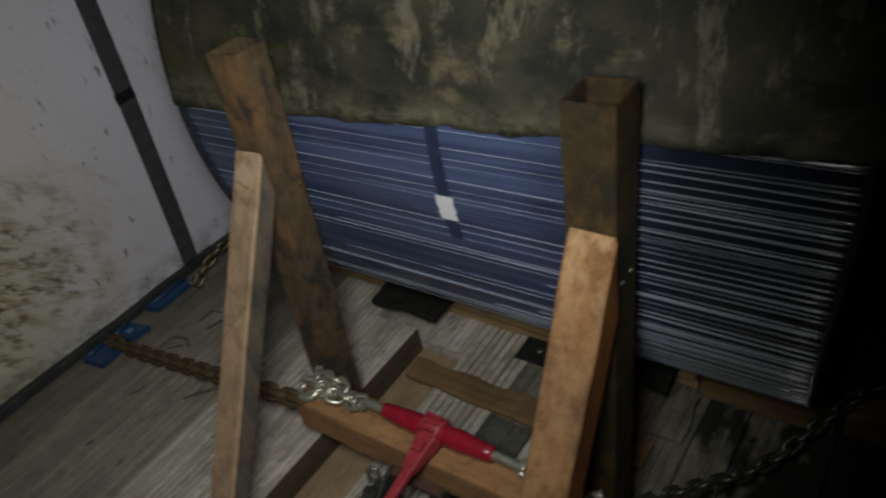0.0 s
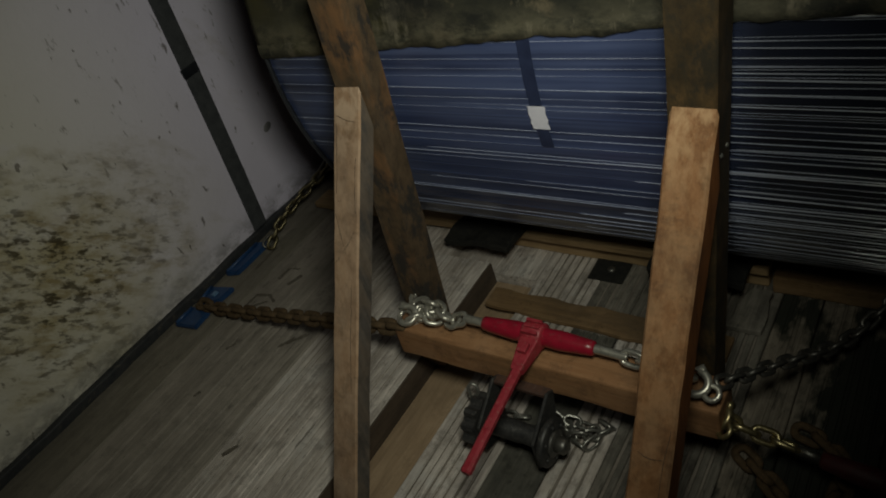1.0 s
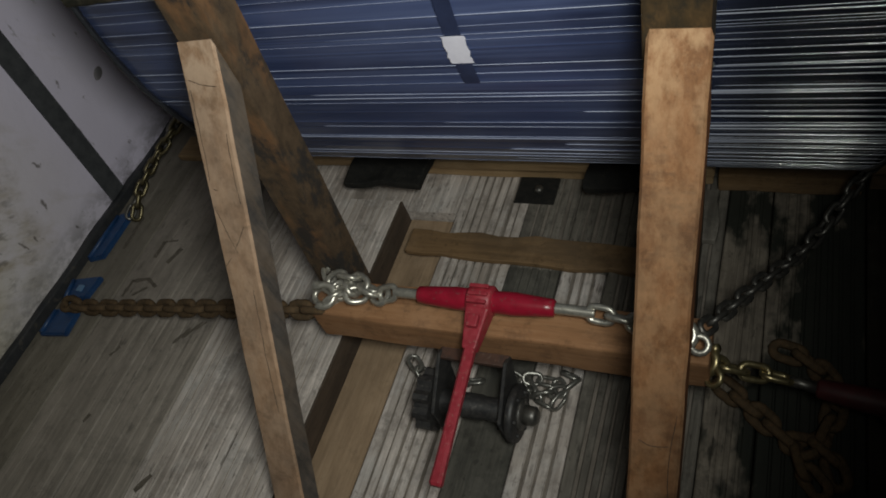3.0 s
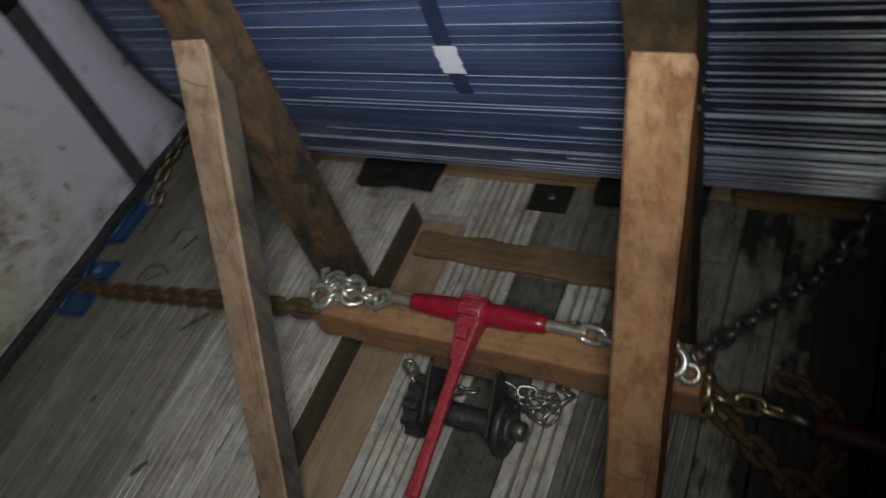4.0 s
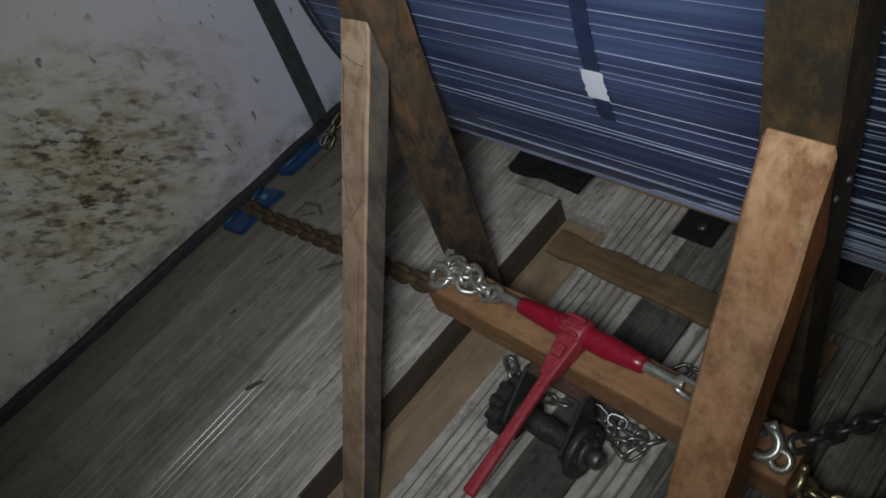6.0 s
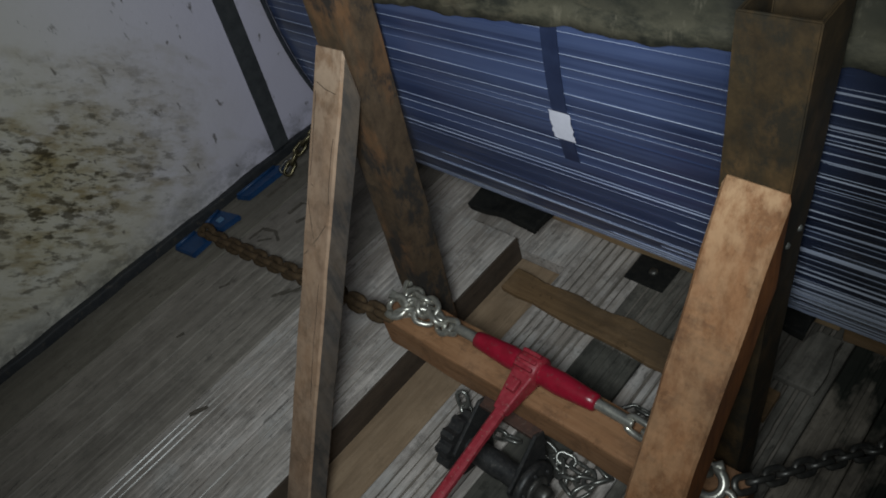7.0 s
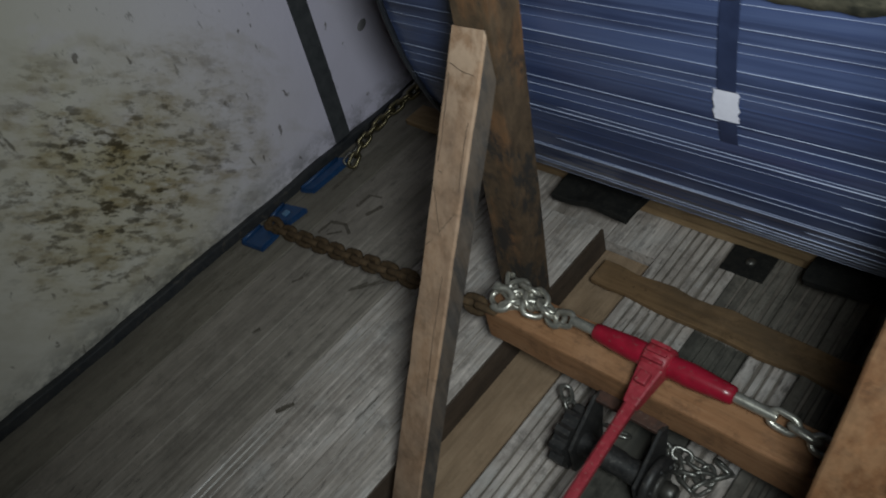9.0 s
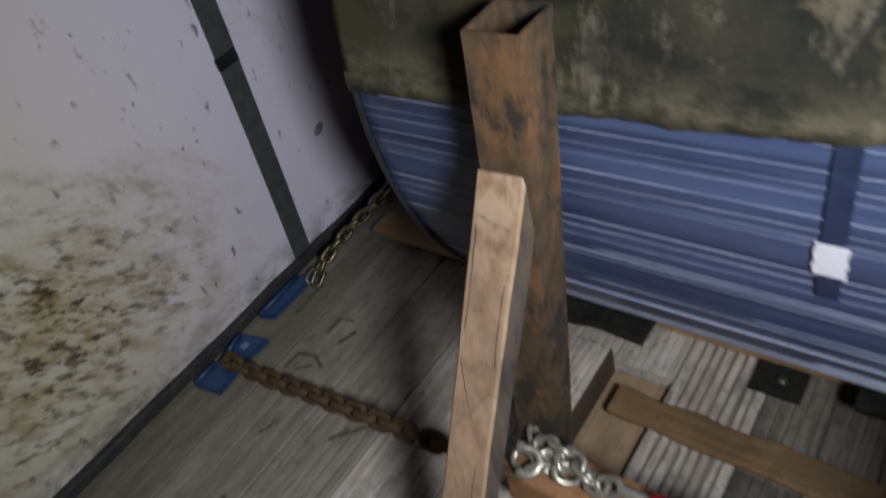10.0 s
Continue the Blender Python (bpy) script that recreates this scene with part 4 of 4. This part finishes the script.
def bracket(corners, z1, seed, pin=None):
    """A blue plate cut to the given corners, with a rolled lip along its wall side."""
    cx, cy = sum(c[0] for c in corners) / 4, sum(c[1] for c in corners) / 4
    root = thing("bracket", (cx, cy, 0.0), "chipped blue steel tie-down bracket at the wall's foot", "bracket", "blue brackets")
    bm = bmesh.new()
    low = [bm.verts.new((x, y, 0.002)) for x, y in corners]
    top = [bm.verts.new((x, y, z1)) for x, y in corners]
    bm.faces.new(low[::-1])
    bm.faces.new(top)
    for i in range(4):
        bm.faces.new((low[i], low[(i + 1) % 4], top[(i + 1) % 4], top[i]))
    bmesh.ops.bevel(bm, geom=bm.edges[:], offset=0.004, segments=2, affect="EDGES")
    part("plate", rough_up(cut_up(bm, 0.03, 1), 12, 0.002, seed), blue_paint, root)
    (xa, ya), (xb, yb) = corners[0], corners[1]
    part("lip", sweep([(xa + 0.008, ya + 0.006, z1 + 0.002), ((xa + xb) / 2 + 0.008, (ya + yb) / 2, z1 + 0.003), (xb + 0.008, yb - 0.006, z1 + 0.002)], 0.006, 8), blue_paint, root, "", True)
    if pin:
        part("pin", box(pin[0] - 0.010, pin[0] + 0.010, pin[1] - 0.011, pin[1] + 0.011, z1 - 0.001, z1 + 0.006, 0.002), blue_pale, root, "bare pale pin head")
    return root


bracket([(-1.432, -0.180), (-1.432, -0.092), (-1.343, -0.088), (-1.335, -0.166)], 0.020, 1)
bracket([(-1.425, -0.066), (-1.440, 0.014), (-1.340, 0.034), (-1.350, -0.042)], 0.022, 2, (-1.385, -0.018))
bracket([(-1.440, 0.084), (-1.440, 0.262), (-1.390, 0.292), (-1.390, 0.104)], 0.022, 3)
part("shackle", sweep([(-1.375 + 0.02 * math.cos(a), -0.078 + 0.022 * math.sin(a), 0.034) for a in [2 * math.pi * k / 14 for k in range(14)]], 0.008, 8, True), rust, None, "", True)
tagged(bpy.data.objects["shackle"], "rusty round shackle on the blue bracket", "shackle")

# raised grey bump stands in for a dent in the vinyl
dent = bmesh.new()
bmesh.ops.create_uvsphere(dent, u_segments=16, v_segments=8, radius=0.02)
bmesh.ops.transform(dent, matrix=pose(WALL + 0.001, 0.573, 0.338, 25) @ Matrix.Diagonal((0.22, 1.15, 0.75, 1)), verts=dent.verts)
tagged(part("rivet", dent, dent_grey, None, "", True), "grey bump added for a small dimple in the vinyl wall", "rivet")

# stamped marks and scuffs on the deck
def mark(name, label, strokes):
    root = thing(name, (strokes[0][0], strokes[0][1], 0.0), label, "mark", "marks on the deck")
    for x, y, ln, wd, turn in strokes:
        b = cut_up(box(-ln / 2, ln / 2, -wd / 2, wd / 2, 0.0, 0.0008, 0), 0.012, 0)
        for v in b.verts:
            v.co.y *= 0.75 + 0.6 * noise.noise((v.co.x * 60 + x * 9, y * 7, 0))
        bmesh.ops.transform(b, matrix=pose(x, y, 0.0012, 0, 0, turn), verts=b.verts)
        part("stroke", b, mark_ink, root)


mark("stamp_mark", "faded dark stamped bars on the deck", [(-1.206, 0.160, 0.060, 0.017, 88), (-1.138, 0.143, 0.060, 0.019, 68), (-1.180, 0.194, 0.045, 0.007, 12)])
mark("stamp_mark", "faded dark stamped bars on the deck", [(-1.235, 0.015, 0.060, 0.015, 86), (-1.205, 0.048, 0.055, 0.016, 14), (-1.158, 0.042, 0.05, 0.014, -28), (-1.185, 0.010, 0.05, 0.010, 40)])
mark("scuff", "long dark scuff along the planks", [(-1.352, 0.212, 0.125, 0.017, 92)])
mark("scuff", "smeared dark scuff on the deck", [(-0.95, -0.107, 0.06, 0.013, 60), (-0.925, -0.085, 0.07, 0.012, 55), (-0.905, -0.07, 0.04, 0.010, 50), (-1.141, -0.183, 0.035, 0.012, 62)])
mark("scuff", "small dark gouge in the deck", [(-0.824, -0.49, 0.050, 0.016, 62)])
mark("scuff", "small dark gouge in the deck", [(-1.10, -0.375, 0.025, 0.014, 70)])

# ---- tie-down pocket in the deck ----
pocket = thing("floor_pocket", (-0.11, 0.50, LOW), "square black tie-down pocket with a bolt", "tie-down pocket")
part("pan", box(-0.165, -0.055, 0.445, 0.535, LOW + 0.001, LOW + 0.007, 0.002), black_rubber, pocket)
part("bolt", lathe([(0, 0.012), (0.7, 0.012), (1, 0.006)], (-0.105, 0.49, LOW + 0.006), (-0.105, 0.49, LOW + 0.018), 12), dull_steel, pocket, "worn bolt head", True)

# ---- cross plank in the bay ----
bm = cut_up(box(-0.420, 0.300, 0.245, 0.325, LOW + 0.001, LOW + 0.017, 0.003), 0.05, 0)
for v in bm.verts:
    v.co.y += 0.013 * noise.noise((v.co.x * 8, 0, v.co.y * 30)) + 0.005 * noise.noise((v.co.x * 33, 2, v.co.y * 30)) - 0.01 * (v.co.x + 0.38)
tagged(part("plank", rough_up(bm, 12, 0.001), cross_brown), "brown weathered plank lying across the ribbed boards", "plank")
tagged(part("plank", cut_up(box(-0.4685, -0.326, -0.60, 0.397, SUB + 0.001, SUB + 0.03, 0.003), 0.1, 1), plank_brown), "smooth brown plank in the sunken bay", "plank")

bm = cut_up(box(0.283, 0.352, 0.350, 0.505, LOW + 0.001, LOW + 0.019, 0.003), 0.03, 1)
for v in bm.verts:
    v.co.x += 0.009 * noise.noise((v.co.y * 14, 3, v.co.x * 9)) + 0.22 * (v.co.y - 0.43) * (1 if v.co.x < 0.317 else -0.25)
tagged(part("board_offcut", rough_up(bm, 12, 0.001), deck_stain), "grey splintered board offcut lying beside the post", "board")
part("edge_board", cut_up(box(-0.4760, -0.4700, -0.609, 0.397, SUB + 0.002, -0.0015, 0.001), 0.1, 1), edge_dark, floor)

# ---- deck boards ----
def deck(x0, x1, y0, y1, top, mat, pitch, depth, seed, varnish=False):
    bm = ribbed_plank(x0 + 0.0015, x1 - 0.0015, y0, y1, top, top - SUB, pitch, depth, 0.0008, seed, varnish)
    ob = part("plank", bm, mat, floor)
    ob.data.materials.append(groove_dirt if mat in (deck_grey, deck_stain) and depth > 0.0025 else mat)
    ob.data.materials.append(groove_varnish if varnish else mat)
    return ob


left = [(-1.485, -1.27, deck_worn, 0.05, 0.0006), (-1.27, -1.06, deck_mid, 0.04, 0.0009), (-1.06, -0.86, deck_mid, 0.03, 0.0012), (-0.86, -0.64, deck_grey, 0.021, 0.0022)]
for i, (a, b, mt, pt, dp) in enumerate(left):
    deck(a, b, -2.9, 3.1, 0.0, mt, pt, dp, i, i == 3)
deck(-0.64, -0.475, -2.9, 0.397, 0.0, deck_grey, 0.022, 0.0022, 4, True)
deck(-0.64, -0.475, 0.400, 3.1, LOW, deck_grey, 0.022, 0.0016, 5)
deck(-0.475, -0.322, 0.400, 3.1, LOW, deck_grey, 0.022, 0.002, 6)
deck(-0.475, 1.40, -2.9, -0.612, 0.0, deck_worn, 0.022, 0.0016, 7)
mid = [(-0.322, -0.125, deck_grey, 0.024, 0.006), (-0.125, 0.008, deck_moss, 0.06, 0.0006), (0.008, 0.12, deck_grey, 0.024, 0.006), (0.12, 0.37, deck_stain, 0.024, 0.006), (0.37, 0.47, deck_wet_shaded, 0.024, 0.003), (0.47, 0.66, deck_wet_shaded, 0.024, 0.003), (0.66, 0.85, deck_dark, 0.024, 0.003), (0.85, 1.12, deck_dark, 0.024, 0.003), (1.12, 1.40, deck_dark, 0.024, 0.003)]
for i, (a, b, mt, pt, dp) in enumerate(mid):
    if i < 4:
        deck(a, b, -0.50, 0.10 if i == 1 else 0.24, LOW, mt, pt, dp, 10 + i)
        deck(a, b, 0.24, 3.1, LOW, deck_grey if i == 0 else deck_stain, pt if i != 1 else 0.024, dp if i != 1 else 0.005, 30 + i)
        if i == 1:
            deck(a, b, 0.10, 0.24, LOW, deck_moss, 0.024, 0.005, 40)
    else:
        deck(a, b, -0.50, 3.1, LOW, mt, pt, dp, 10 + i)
